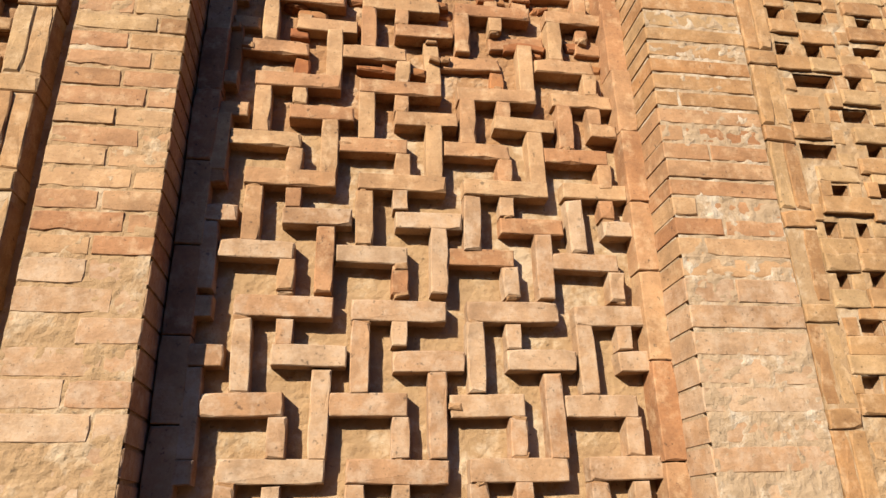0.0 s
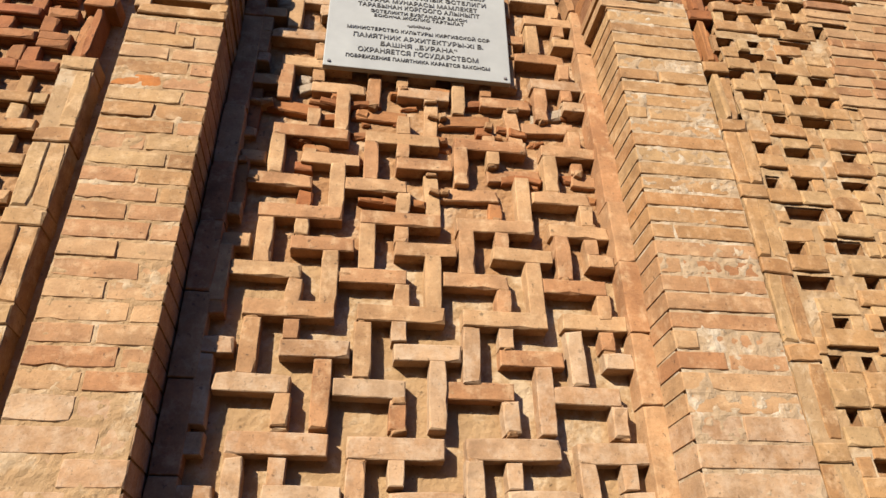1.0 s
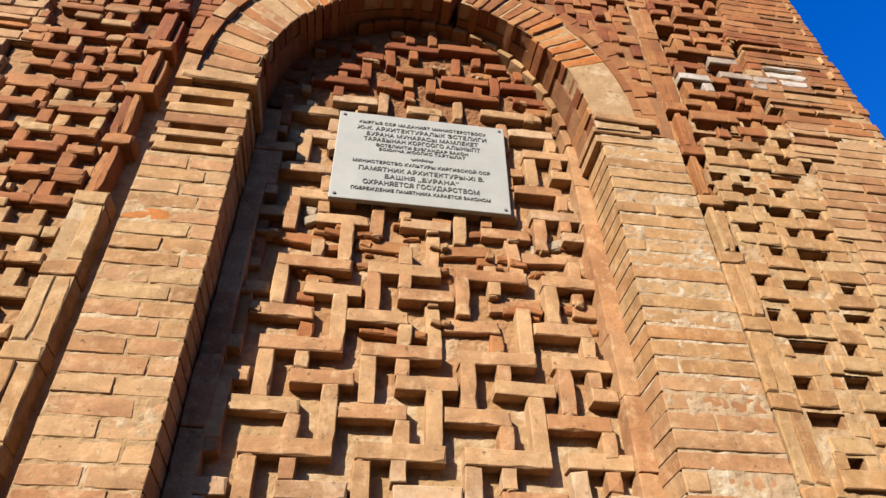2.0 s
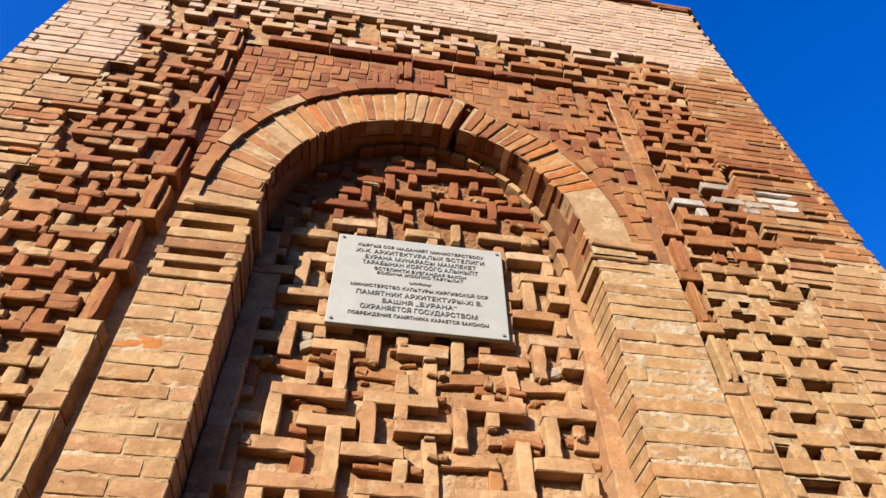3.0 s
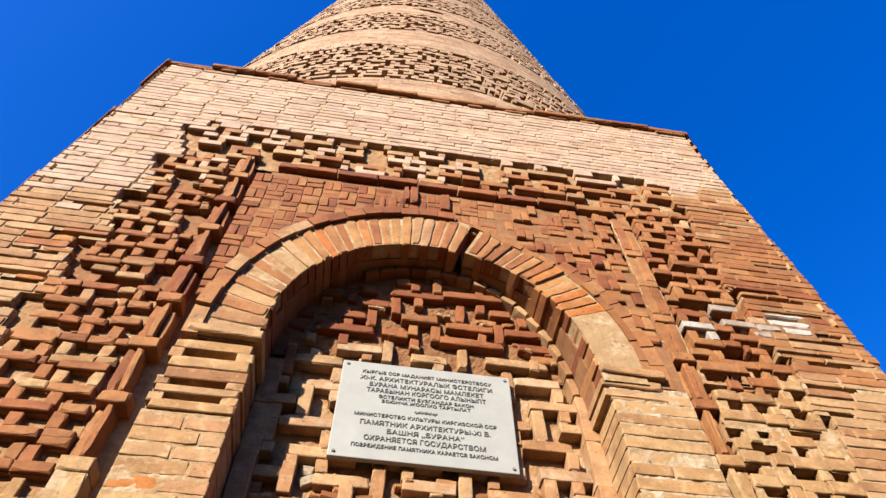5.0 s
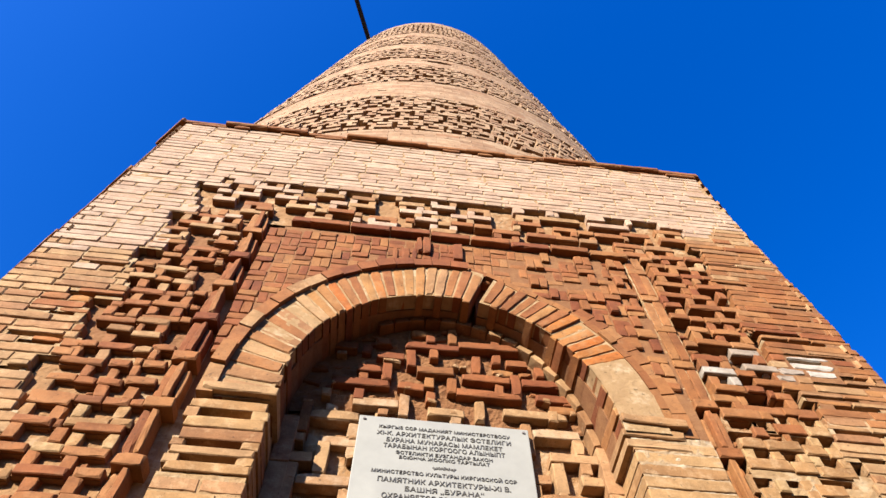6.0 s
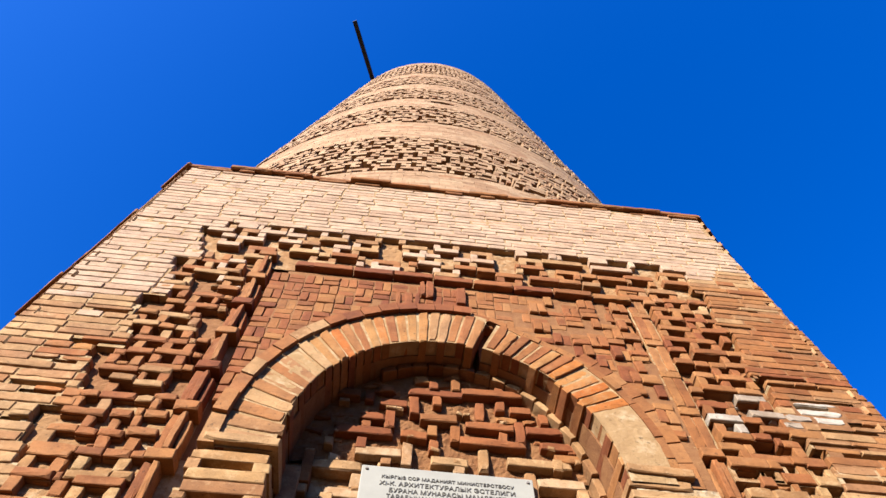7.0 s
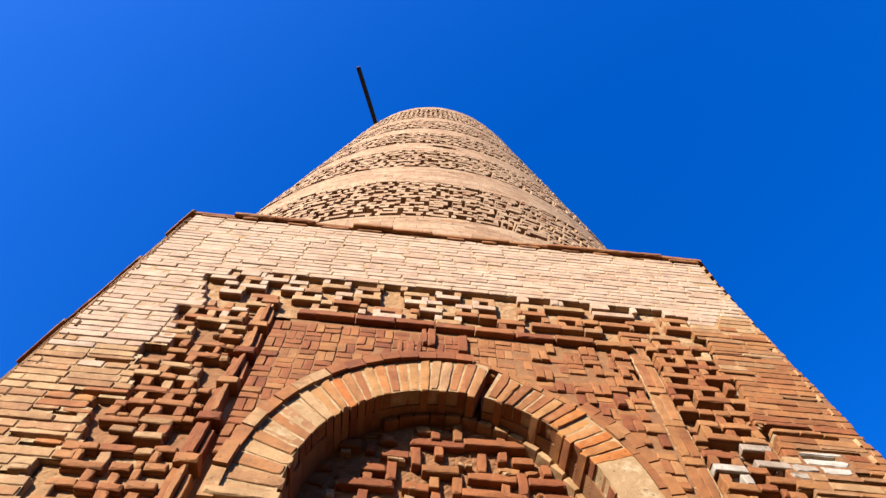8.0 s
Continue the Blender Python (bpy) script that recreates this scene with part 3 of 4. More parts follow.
# ---- upright and level mouldings of the frame ----
def moulding(x0, x1, z0, z1, label, y=-0.008):
    ob = tagged(new("frame_moulding"), label, "moulding", "mouldings of the rectangular frame")
    bed = Joined()
    bed.box(x0 + 0.003, x1 - 0.003, y + 0.005, 0.1, z0, 3.25)
    bed.box(x0 + 0.003, x1 - 0.003, 0.082, 0.1, 3.25, z1)
    if x0 > 0:
        rough_sheet(bed, x0 - 0.01, x1 + 0.01, 4.2, z1, lambda x, z: 0.026, 0.008, 0.02)
    bed.link("mortar_bed", MORTAR, ob)
    z = z0
    while z < z1:
        m = TAN if z < (3.6 if x0 > 0 else 3.1) + rng.uniform(-0.1, 0.1) else rng.choice((BROWN, RUST, BROWN) if z < 4.2 else (RED, RUST, BROWN))
        w = (x1 - x0) / 2
        flush = x0 > 0 and z > 4.15
        worn = z > 3.1 and not flush
        y_here = y + (0.016 if flush else 0.0)
        m = rng.choice((RUST, BROWN)) if flush else m
        if worn:
            near = 1 if x0 < 0 else -1
            xm = (x0 + x1) / 2
            brick(ob, xm - near * w * 0.55, z + 0.13, w * 0.85, 0.255, y + 0.025 + rng.gauss(0, 0.006), 0.1, m, rng.gauss(0, 1.5), chip=0.007)
            brick(ob, xm + near * w * 0.08, z + 0.13, 0.03, 0.25, y + 0.002, 0.1, m, rng.gauss(0, 2.0), chip=0.006)
            if rng.random() < 0.5:
                brick(ob, xm + near * w * 0.65, z + 0.12, w * 0.5, 0.2, y + 0.03, 0.08, m, rng.gauss(0, 3.0), chip=0.007)
        for k in (0, 1) if not worn else ():
            brick(ob, x0 + w * (k + 0.5), z + 0.13, w - 0.003, 0.255, y_here + rng.gauss(0, 0.004), 0.12, m, rng.gauss(0, 0.8), chip=0.005)
        brick(ob, (x0 + x1) / 2, z + 0.29, x1 - x0 + 0.006, 0.06, y_here - 0.004, 0.12, m, rng.gauss(0, 1.5), chip=0.005)
        z += 0.325
    return ob


moulding(-1.37, -1.255, 0.0, 5.75, "upright moulding of paired bricks, chipped and weathered")
moulding(1.105, 1.215, 0.0, 5.6, "upright moulding of paired bricks, smeared with mortar below", 0.0)
lintel = tagged(new("frame_moulding"), "level brick moulding over the arch, dark red and broken", "moulding", "mouldings of the rectangular frame")
brick(lintel, -1.04, 5.695, 0.13, 0.058, -0.018, 0.12, RED, 1.5, chip=0.006)
for k in range(1, 9):
    x = -1.22 + 0.265 * k
    z = 5.7 - 0.007 * k
    brick(lintel, x + 0.1, z + rng.gauss(0, 0.005), 0.258, 0.058, -0.024 + rng.gauss(0, 0.005), 0.12, RED if k < 7 else RUST, rng.gauss(0, 0.8), chip=0.005)
    brick(lintel, x + 0.1, z - 0.06, 0.25, 0.05, 0.03 + rng.gauss(0, 0.004), 0.1, RED, rng.gauss(0, 0.8), chip=0.005)
for x, z, w, h in ((-0.215, 5.53, 0.05, 0.2), (-0.26, 5.53, 0.03, 0.18), (-0.015, 5.48, 0.06, 0.2), (-0.41, 5.4, 0.025, 0.15), (-0.345, 5.41, 0.05, 0.15), (-0.29, 5.42, 0.02, 0.14)):
    brick(lintel, x, z, w, h, -0.012 if h > 0.17 else 0.008, 0.1, RED, rng.gauss(0, 1.5), chip=0.005)


# ---- piers beside the niche ----
def pier(x0, x1, niche_side, label):
    bed = Joined()
    xa, xb = (x0 + 0.004, x1 - 0.009) if niche_side > 0 else (x0 + 0.007, x1 - 0.004)
    bed.box(xa, xb, 0.02, 0.3, 0, 3.5 if niche_side > 0 else SPRING)
    bed.box(x0 + 0.006, x1 - 0.006, 0.2, 0.3, 3.5, SPRING)
    rough_sheet(bed, xa, xb, 0.9, 3.5 if niche_side > 0 else SPRING, lambda x, z: 0.0016 - 0.0035 * max(0.0, min(1.0, 2.4 - z)), 0.0065, 0.01)
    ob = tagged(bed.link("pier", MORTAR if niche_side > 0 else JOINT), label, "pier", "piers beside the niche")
    # thicker courses at the foot, thinner ones above
    levels = [(2.022 - 0.084 * (k + 0.5), 0.084) for k in range(24)]
    levels += [(2.022 + 0.0695 * (k + 0.5), 0.0695) for k in range(int(((3.5 if niche_side > 0 else SPRING) - 2.022) / 0.0695))]
    for c, (z, tall) in enumerate(levels):
        head = 0.09 if c % 2 else 0.17
        cut = x1 - head if niche_side > 0 else x0 + head
        for a, b in (((x0, x1),) if niche_side < 0 and rng.random() < (0.35 if 1.95 < z < 2.6 else 0.75) else ((x0, cut), (cut, x1))):
            near = (b == x1) == (niche_side > 0) or b - a > 0.37
            m = (rng.choice((NICHE, NICHE, FIELD, TAN)) if niche_side > 0 and z > 2.75 + rng.uniform(-0.3, 0.3) else NICHE if 2.02 < z < 2.65 else SAND if z < 2.3 + rng.uniform(-0.4, 0.4) else TAN)
            if niche_side > 0 and a == x0 and abs(z - 3.2) < 0.034:
                m = ORANGE
            ob_y = rng.gauss(-0.0015, 0.002)
            brick(ob, (a + b) / 2, z, b - a - 0.006, tall - 0.0095 + rng.uniform(-0.005, 0.003), ob_y, 0.3 if near else 0.06, m, rng.gauss(0, 0.35), chip=0.0024)
    if niche_side > 0:
        for z, h in ((3.53, 0.048), (3.615, 0.042), (3.707, 0.062), (3.775, 0.062), (3.888, 0.055)):
            brick(ob, (x0 + x1) / 2 + 0.005 + rng.gauss(0, 0.006), z, x1 - x0 - 0.02, h, -0.008 + rng.gauss(0, 0.003), 0.32, rng.choice((FIELD, TAN, BROWN)), rng.gauss(0, 0.5), chip=0.004)
        for z, h in ((3.574, 0.044), (3.66, 0.044), (3.835, 0.055)):
            brick(ob, x1 - 0.035, z, 0.075, h + 0.004, -0.004, 0.3, rng.choice((FIELD, TAN)), rng.gauss(0, 1.0))
            brick(ob, x0 + 0.03, z, 0.06, h + 0.004, -0.002, 0.2, FIELD, rng.gauss(0, 1.0))
    return ob


pier(-1.2, NICHE_L, 1, "sandy brick pier with smeared mortar and a sharp shaded edge")
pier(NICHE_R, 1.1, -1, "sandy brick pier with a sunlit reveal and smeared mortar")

# ---- niche back with its interlocking brick fret ----
panel = Joined()
panel.box(NICHE_L - 0.05, NICHE_R + 0.05, 0.345, 0.4, 0.0, 5.2)
rough_sheet(panel, NICHE_L - 0.03, NICHE_R + 0.03, 0.9, 2.6, lambda x, z: niche_depth(z) + 0.062, 0.005, 0.013)
niche = tagged(panel.link("niche_panel", MORTAR), "niche back covered in an interlocking fret of raised bricks", "brick relief")
clay = Joined()
rough_sheet(clay, NICHE_L - 0.03, NICHE_R + 0.03, 2.6, 4.2, lambda x, z: niche_depth(z) + 0.066, 0.008, 0.013)
tagged(clay.link("mortar_bed", CLAY, niche), "orange clay mortar behind the fret", kind="stuff")
# from z = 4.2 up the mortar face is a darker red
red_sheet = Joined()
rough_sheet(red_sheet, NICHE_L - 0.03, NICHE_R + 0.03, 4.2, 5.2, lambda x, z: niche_depth(z) + 0.05, 0.012, 0.013)
tagged(red_sheet.link("mortar_bed", DUSTY, niche), "dark red mortar under the arch", kind="stuff")
FRET = [  # x, z of the middle, width, height
    (0.118, 0.0, 0.235, 0.058), (0.30, 0.12, 0.225, 0.056), (0.21, 0.25, 0.30, 0.058),
    (0.09, 0.125, 0.058, 0.19), (0.33, -0.02, 0.058, 0.22), (0.215, -0.08, 0.055, 0.10), (0.215, 0.185, 0.052, 0.07)]
panel_rows = [(2.535 + 0.405 * j, 1.0) for j in range(0, 7)] + [(2.13, 1.04), (1.65, 1.18), (1.17, 1.18), (0.7, 1.18), (0.23, 1.18)]
for z_row, tall in panel_rows:
    for i in range(-1, 5):
        for x, z, w, h in FRET:
            x, z, h = -0.72 + 0.36 * i + x, z_row + tall * z, h * tall
            lo, hi = max(x - w / 2, NICHE_L + 0.08), min(x + w / 2, NICHE_R - 0.06)
            if hi - lo < 0.035 or z < 0.1 or z > 4.2:
                continue
            if -0.44 < (lo + hi) / 2 < 0.28 and 3.62 < z < 4.1:
                continue
            ruined = 2.86 < z < 3.45 and rng.random() < 0.4
            m = rng.choice((RED, RED, RUST)) if z > 4.2 + rng.uniform(-0.15, 0.15) else rng.choice((FIELD, SAND, NICHE)) if z > 3.45 + rng.uniform(-0.1, 0.1) else rng.choice((BROWN, NICHE, NICHE)) if ruined else SAND if z < 2.25 + rng.uniform(-0.3, 0.3) else NICHE
            brick(niche, (lo + hi) / 2 + rng.gauss(0, 0.003), z + rng.gauss(0, 0.003), hi - lo, h, niche_depth(z) + abs(rng.gauss(0, 0.005)) + (0.03 if ruined else 0) + (0.014 if 3.45 < z < 4.25 and abs((lo + hi) / 2 + 0.08) < 0.5 else 0.016 if z > 4.25 else 0.0), 0.1, m, rng.gauss(0, 5.0 if ruined else 0.9), chip=0.006 if ruined else 0.004)
# the red fret under the arch: bars (x, z, length) and posts (x, z, height)
ARCH_BARS = [
    (-0.51, 4.39, 0.3), (-0.15, 4.7, 0.3), (-0.42, 4.26, 0.23), (-0.6, 4.15, 0.22), (-0.47, 4.49, 0.13), (-0.37, 4.6, 0.15), (-0.42, 4.7, 0.09),
    (-0.13, 4.51, 0.2), (0.15, 4.38, 0.34), (0.16, 4.72, 0.34), (0.14, 4.49, 0.26), (0.44, 4.49, 0.22), (-0.07, 4.24, 0.19), (0.31, 4.62, 0.12),
    (0.38, 4.27, 0.33), (-0.25, 4.39, 0.14), (-0.39, 4.44, 0.04), (-0.61, 4.64, 0.12), (-0.67, 4.3, 0.05), (-0.63, 4.21, 0.06), (0.48, 4.39, 0.17),
    (0.53, 4.32, 0.14), (-0.23, 4.79, 0.09)]
ARCH_POSTS = [
    (-0.5, 4.64, 0.08), (-0.38, 4.49, 0.15), (-0.26, 4.59, 0.14), (-0.16, 4.75, 0.07), (-0.14, 4.64, 0.08), (-0.04, 4.79, 0.14), (-0.16, 4.43, 0.08),
    (-0.04, 4.45, 0.17), (-0.28, 4.26, 0.16), (-0.51, 4.31, 0.08), (0.09, 4.59, 0.15), (0.2, 4.74, 0.08), (0.2, 4.64, 0.08), (0.3, 4.47, 0.17),
    (0.43, 4.57, 0.08), (0.21, 4.41, 0.1), (0.1, 4.27, 0.16), (-0.02, 4.2, 0.07), (-0.5, 4.44, 0.07), (-0.15, 4.33, 0.08), (-0.38, 4.22, 0.07),
    (0.47, 4.27, 0.08), (0.56, 4.39, 0.08)]
for pieces, level in ((ARCH_BARS, True), (ARCH_POSTS, False)):
    for x, z, long in pieces:
        m = rng.choice((FIELD, SAND, NICHE)) if z < 4.31 else rng.choice((RED, RED, RUST))
        y = niche_depth(z) + 0.008 + rng.gauss(0, 0.004) + (0.0 if level else 0.004)
        w, h = (long, 0.055) if level else (0.052, long)
        brick(niche, x, z, w, h, y, 0.1, m, rng.gauss(0, 1.6), chip=0.006)
# crumbled bits between them
for k in range(46):
    a, q = rng.uniform(0.15, math.pi - 0.1), rng.uniform(0.55, 0.97) ** 0.5
    x, z = inner(a)
    x, z = -0.08 + (x + 0.08) * q, SPRING + (z - SPRING) * q
    if z > 4.3:
        brick(niche, x, z, rng.uniform(0.04, 0.13), rng.uniform(0.02, 0.045), niche_depth(z) + rng.uniform(0.025, 0.055), 0.06, rng.choice((RED, RUST, RUST, BROWN)), rng.gauss(0, 8), chip=0.006)
dabs = Joined()
for z_row, tall in panel_rows:
    for i in range(-1, 5):
        for x, z in ((0.215, -0.035), (0.215, -0.125), (0.09, 0.03), (0.09, 0.22), (0.33, 0.085), (0.215, 0.15), (0.34, 0.0), (0.02, 0.0)):
            x, z = -0.72 + 0.36 * i + x, z_row + tall * z
            if rng.random() < 0.35 or not NICHE_L + 0.1 < x < NICHE_R - 0.08 or not 0.9 < z < 4.6 or (-0.5 < x < 0.34 and 3.52 < z < 4.2):
                continue
            v, f = worn_block(rng.uniform(0.03, 0.06), rng.uniform(0.02, 0.035), 0.05, rng, 0.005)
            dabs.add(v, f, pose(x, niche_depth(z) + rng.uniform(0.003, 0.014), z, 0, rng.uniform(-15, 15), 0))
tagged(dabs.link("mortar_dab", CLAY, niche), "pale mortar squeezed from the joints", kind="stuff")
# broken bits and lime where the fret has crumbled below and beside the plaque
for k in range(60):
    x, z = rng.uniform(-0.7, 0.6), rng.uniform(2.85, 3.52)
    brick(niche, x, z, rng.uniform(0.04, 0.15), rng.uniform(0.02, 0.045), niche_depth(z) + rng.uniform(0.02, 0.055), 0.06, rng.choice((BROWN, BROWN, RUST)), rng.gauss(0, 9), chip=0.006)
for k, (x, z) in enumerate(((-0.56, 3.52), (-0.55, 3.47), (0.5, 3.43), (0.56, 3.46), (0.44, 3.4))):
    brick(niche, x, z, rng.uniform(0.05, 0.1), rng.uniform(0.03, 0.06), niche_depth(z) + 0.04, 0.05, LIME, rng.gauss(0, 12), chip=0.006)
# rim where the niche meets the arch
for k in range(17):
    a, b = math.pi * (k + 0.04) / 26, math.pi * (k + 0.96) / 26
    (xa, za), (xb, zb) = inner(a), inner(b)
    zm = (za + zb) / 2
    brick(niche, (xa + xb) / 2 * 0.97, zm - 0.02, math.hypot(xb - xa, zb - za), 0.04, niche_depth(zm) - 0.012, 0.08, FIELD if k < 13 else RUST, math.degrees(math.atan2(-(zb - za), xb - xa)), name="edging_brick")
# upright edging strips in the niche's corners
for x, y in ((NICHE_L + 0.045, 0.0), (NICHE_R - 0.03, -0.02)):
    z = 0.15
    while z < SPRING:
        h = rng.uniform(0.24, 0.3)
        brick(niche, x, z + h / 2, 0.085 if x < 0 else 0.075, h + 0.006, niche_depth(z) + y + rng.gauss(0, 0.002), 0.12, NICHE, rng.gauss(0, 0.2), name="edging_brick")
        z += h + 0.01

# ---- arch ----
arch = tagged(new("arch"), "pointed brick arch over the niche with orange voussoirs", "arch")
ring = Joined()
N = 46
for k in range(49):
    for (x, z), y in ((inner(math.pi * k / 48), -0.0075), (outer(math.pi * k / 48), -0.0075), (outer(math.pi * k / 48), 0.32), (inner(math.pi * k / 48), 0.32)):
        ring.v.append((x + (0.008 * math.cos(math.pi * k / 48)), y, z + (0.01 if z < 5.0 else 0.012)))
for k in range(48):
    if k == 20:
        continue
    for i in range(4):
        ring.f.append((4 * k + i, 4 * k + (i + 1) % 4, 4 * k + 4 + (i + 1) % 4, 4 * k + 4 + i))
ring.link("mortar_bed", MORTAR, arch)
skin = Joined()
NA, NR = 220, 18
for i in range(NA + 1):
    a = math.pi * i / NA
    lo, hi = Vector(inner(a)), Vector(outer(a, -0.01))
    for k in range(NR + 1):
        p = lo.lerp(hi, 0.03 + 0.97 * k / NR)
        n = noise.noise((p.x * 9, 2.3, p.y * 9)) * 0.7 + noise.noise((p.x * 34, 5.1, p.y * 34)) * 0.5
        skin.v.append((p.x, -0.0068 - 0.013 * max(0.0, 1 - a / 0.5) ** 0.6 - 0.0035 * n, p.y))
for i in range(NA):
    if 18.9 < i * N / NA < 20.1 - N / NA:
        continue
    for k in range(NR):
        q = i * (NR + 1) + k
        skin.f.append((q, q + 1, q + NR + 2, q + NR + 1))
tagged(skin.link("smeared_mortar", MORTAR, arch), "pale mortar smeared over the voussoir joints", kind="stuff")
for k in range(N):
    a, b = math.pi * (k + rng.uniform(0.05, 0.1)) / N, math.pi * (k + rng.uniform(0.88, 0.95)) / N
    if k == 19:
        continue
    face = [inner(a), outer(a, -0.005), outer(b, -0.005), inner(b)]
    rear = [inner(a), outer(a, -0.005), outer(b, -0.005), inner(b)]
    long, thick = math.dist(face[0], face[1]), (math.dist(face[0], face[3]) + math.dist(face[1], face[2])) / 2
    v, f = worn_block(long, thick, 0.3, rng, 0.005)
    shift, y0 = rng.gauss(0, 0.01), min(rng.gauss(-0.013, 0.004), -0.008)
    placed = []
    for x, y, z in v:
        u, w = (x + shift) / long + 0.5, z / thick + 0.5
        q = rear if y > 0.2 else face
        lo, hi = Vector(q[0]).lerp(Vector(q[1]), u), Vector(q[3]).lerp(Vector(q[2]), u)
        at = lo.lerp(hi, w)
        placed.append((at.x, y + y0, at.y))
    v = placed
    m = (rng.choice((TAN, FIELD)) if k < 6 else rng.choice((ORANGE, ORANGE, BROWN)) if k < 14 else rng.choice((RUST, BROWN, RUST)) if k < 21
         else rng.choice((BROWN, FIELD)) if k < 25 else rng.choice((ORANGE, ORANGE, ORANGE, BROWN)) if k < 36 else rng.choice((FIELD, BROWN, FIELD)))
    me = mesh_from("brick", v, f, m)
    # soffit and side faces get a darker red: the arch's shade put into colour
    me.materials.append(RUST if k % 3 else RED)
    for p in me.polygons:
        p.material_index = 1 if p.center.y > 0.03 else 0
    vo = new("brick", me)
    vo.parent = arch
for x0, x1, z, y in ((NICHE_R - 0.02, 1.0, 4.0, -0.035), (NICHE_R - 0.03, 0.98, 3.935, -0.012), (NICHE_R - 0.025, 0.99, 3.87, -0.006), (-1.17, NICHE_L + 0.02, 3.965, -0.04)):
    brick(arch, (x0 + x1) / 2, z, x1 - x0, 0.05, y, 0.32, FIELD, rng.gauss(0, 1.2), chip=0.007)
hood = tagged(new("hood_moulding"), "raised reddish brick rim running round the arch", "moulding")
for k in range(30):
    a, b = math.pi * (k + 0.02) / 30, math.pi * (k + 0.98) / 30
    right_side = k < 14
    poly = [outer(b, -0.005), outer(a, -0.005), outer(a, 0.04 if right_side else 0.065), outer(b, 0.04 if right_side else 0.065)]
    j = Joined()
    prism(poly, (-0.012 if right_side else -0.036) + rng.gauss(0, 0.004), 0.1, j)
    j.link("brick", RUST if right_side else RED if k < 22 else rng.choice((BROWN, FIELD)), hood)

# flat bricks that follow the arch down to its foot, beside the upright moulding
for k in range(9):
    a, b = math.pi * (k + 0.03) / 34, math.pi * (k + 0.97) / 34
    j = Joined()
    prism([outer(b, 0.042), outer(a, 0.042), outer(a, 0.125), outer(b, 0.125)], 0.004 + rng.gauss(0, 0.003), 0.09, j)
    j.link("brick", rng.choice((RUST, BROWN)), hood)

# ---- spandrels of small basket-woven bricks ----
bed = Joined()
for k in range(48):
    a, b = math.pi * k / 48, math.pi * (k + 1) / 48
    (xa, za), (xb, zb) = outer(a, 0.02), outer(b, 0.02)
    if za < 5.62 and zb < 5.62:
        prism([(xb, zb), (xa, za), (xa, 5.64), (xb, 5.64)], 0.0235, 0.09, bed)
bed.box(0.84, 1.106, 0.024, 0.09, SPRING, 4.95)
spandrel = tagged(bed.link("spandrel", DUSTY), "spandrels of small red bricks in a basket weave", "brick relief")
S = 0.11
for j in range(16):
    for i in range(22):
        x, z = -1.23 + S * (i + 0.5), 3.95 + S * (j + 0.5)
        if z > 5.62 or x > 1.08:
            continue
        c = max(-1.0, min(1.0, (x + 0.07) / 1.13))
        if z < SPRING + (1.4 if x < 0.12 else 1.28) * math.sqrt(1 - c * c) ** 0.85:
            continue
        for k in (0, 1):
            if x > 0.2 and rng.random() < 0.04:
                continue
            o = (k - 0.5) * S / 2
            if (i + j) % 2:
                brick(spandrel, x, z + o, S - 0.003, S / 2 - 0.003, rng.gauss(0.012, 0.01) if x > 0.35 else rng.gauss(0.018, 0.003), 0.06, rng.choice((RED, RED, RUST) if x < 0.0 else (RUST, BROWN, RED) if z < 5.2 else (BROWN, BROWN, RUST)), rng.gauss(0, 1.4))
            else:
                brick(spandrel, x + o, z, S / 2 - 0.003, S - 0.003, rng.gauss(0.012, 0.01) if x > 0.35 else rng.gauss(0.018, 0.003), 0.06, rng.choice((RED, RED, RUST) if x < 0.0 else (RUST, BROWN, RED) if z < 5.2 else (BROWN, BROWN, RUST)), rng.gauss(0, 1.4))

# ---- roof edge of the base ----
for k in range(8):
    cornice = tagged(new("cornice"), "thin projecting course of flat bricks along the roof edge", "cornice", "roof edge courses")
    pa, pb = octagon(TOP)[k], octagon(TOP)[(k + 1) % 8]
    n = 13
    for i in range(n):
        p = pa.lerp(pb, (i + 0.5) / n)
        m = Matrix.Translation((p.x, p.y, TOP + 0.018 + rng.gauss(0, 0.004))) @ pose(0, 0, 0, 0, rng.gauss(0, 0.8), 45 * k)
        if k == 0 and rng.random() < 0.7:
            wide = rng.uniform(0.12, 0.3)
            brick(cornice, p.x + rng.uniform(-0.05, 0.05), TOP - 0.022, wide, 0.032, -0.016 + rng.gauss(0, 0.005), 0.12, rng.choice((RUST, BROWN)), rng.gauss(0, 0.8), chip=0.006)
        me, s = block_mesh((pb - pa).length / n + 0.012, 0.045, 0.3, rng.choice((RUST, RUST, BROWN)), 0.006)
        ob = new("brick", me)
        ob.parent = cornice
        ob.matrix_basis = m @ pose(0, -0.035 + rng.gauss(0, 0.012), 0) @ Matrix.Diagonal((*s, 1))

# ---- round shaft ----
SHAFT_TOP = 25.75


def shaft_radius(z):
    return 5.2 + (3.307 - 5.2) * (z - 7) / (SHAFT_TOP - 7)


BANDS = [(9.23, 11.46), (12.81, 14.82), (15.94, 17.89), (18.83, 20.83), (21.79, 25.04)]
OPENING = (15.38, 15.74)


def core_radius(z):
    """The mortar core: deep behind the fret bands, almost flush in the plain ones."""
    return shaft_radius(z) - (0.135 if any(a <= z < b for a, b in BANDS) else 0.026)


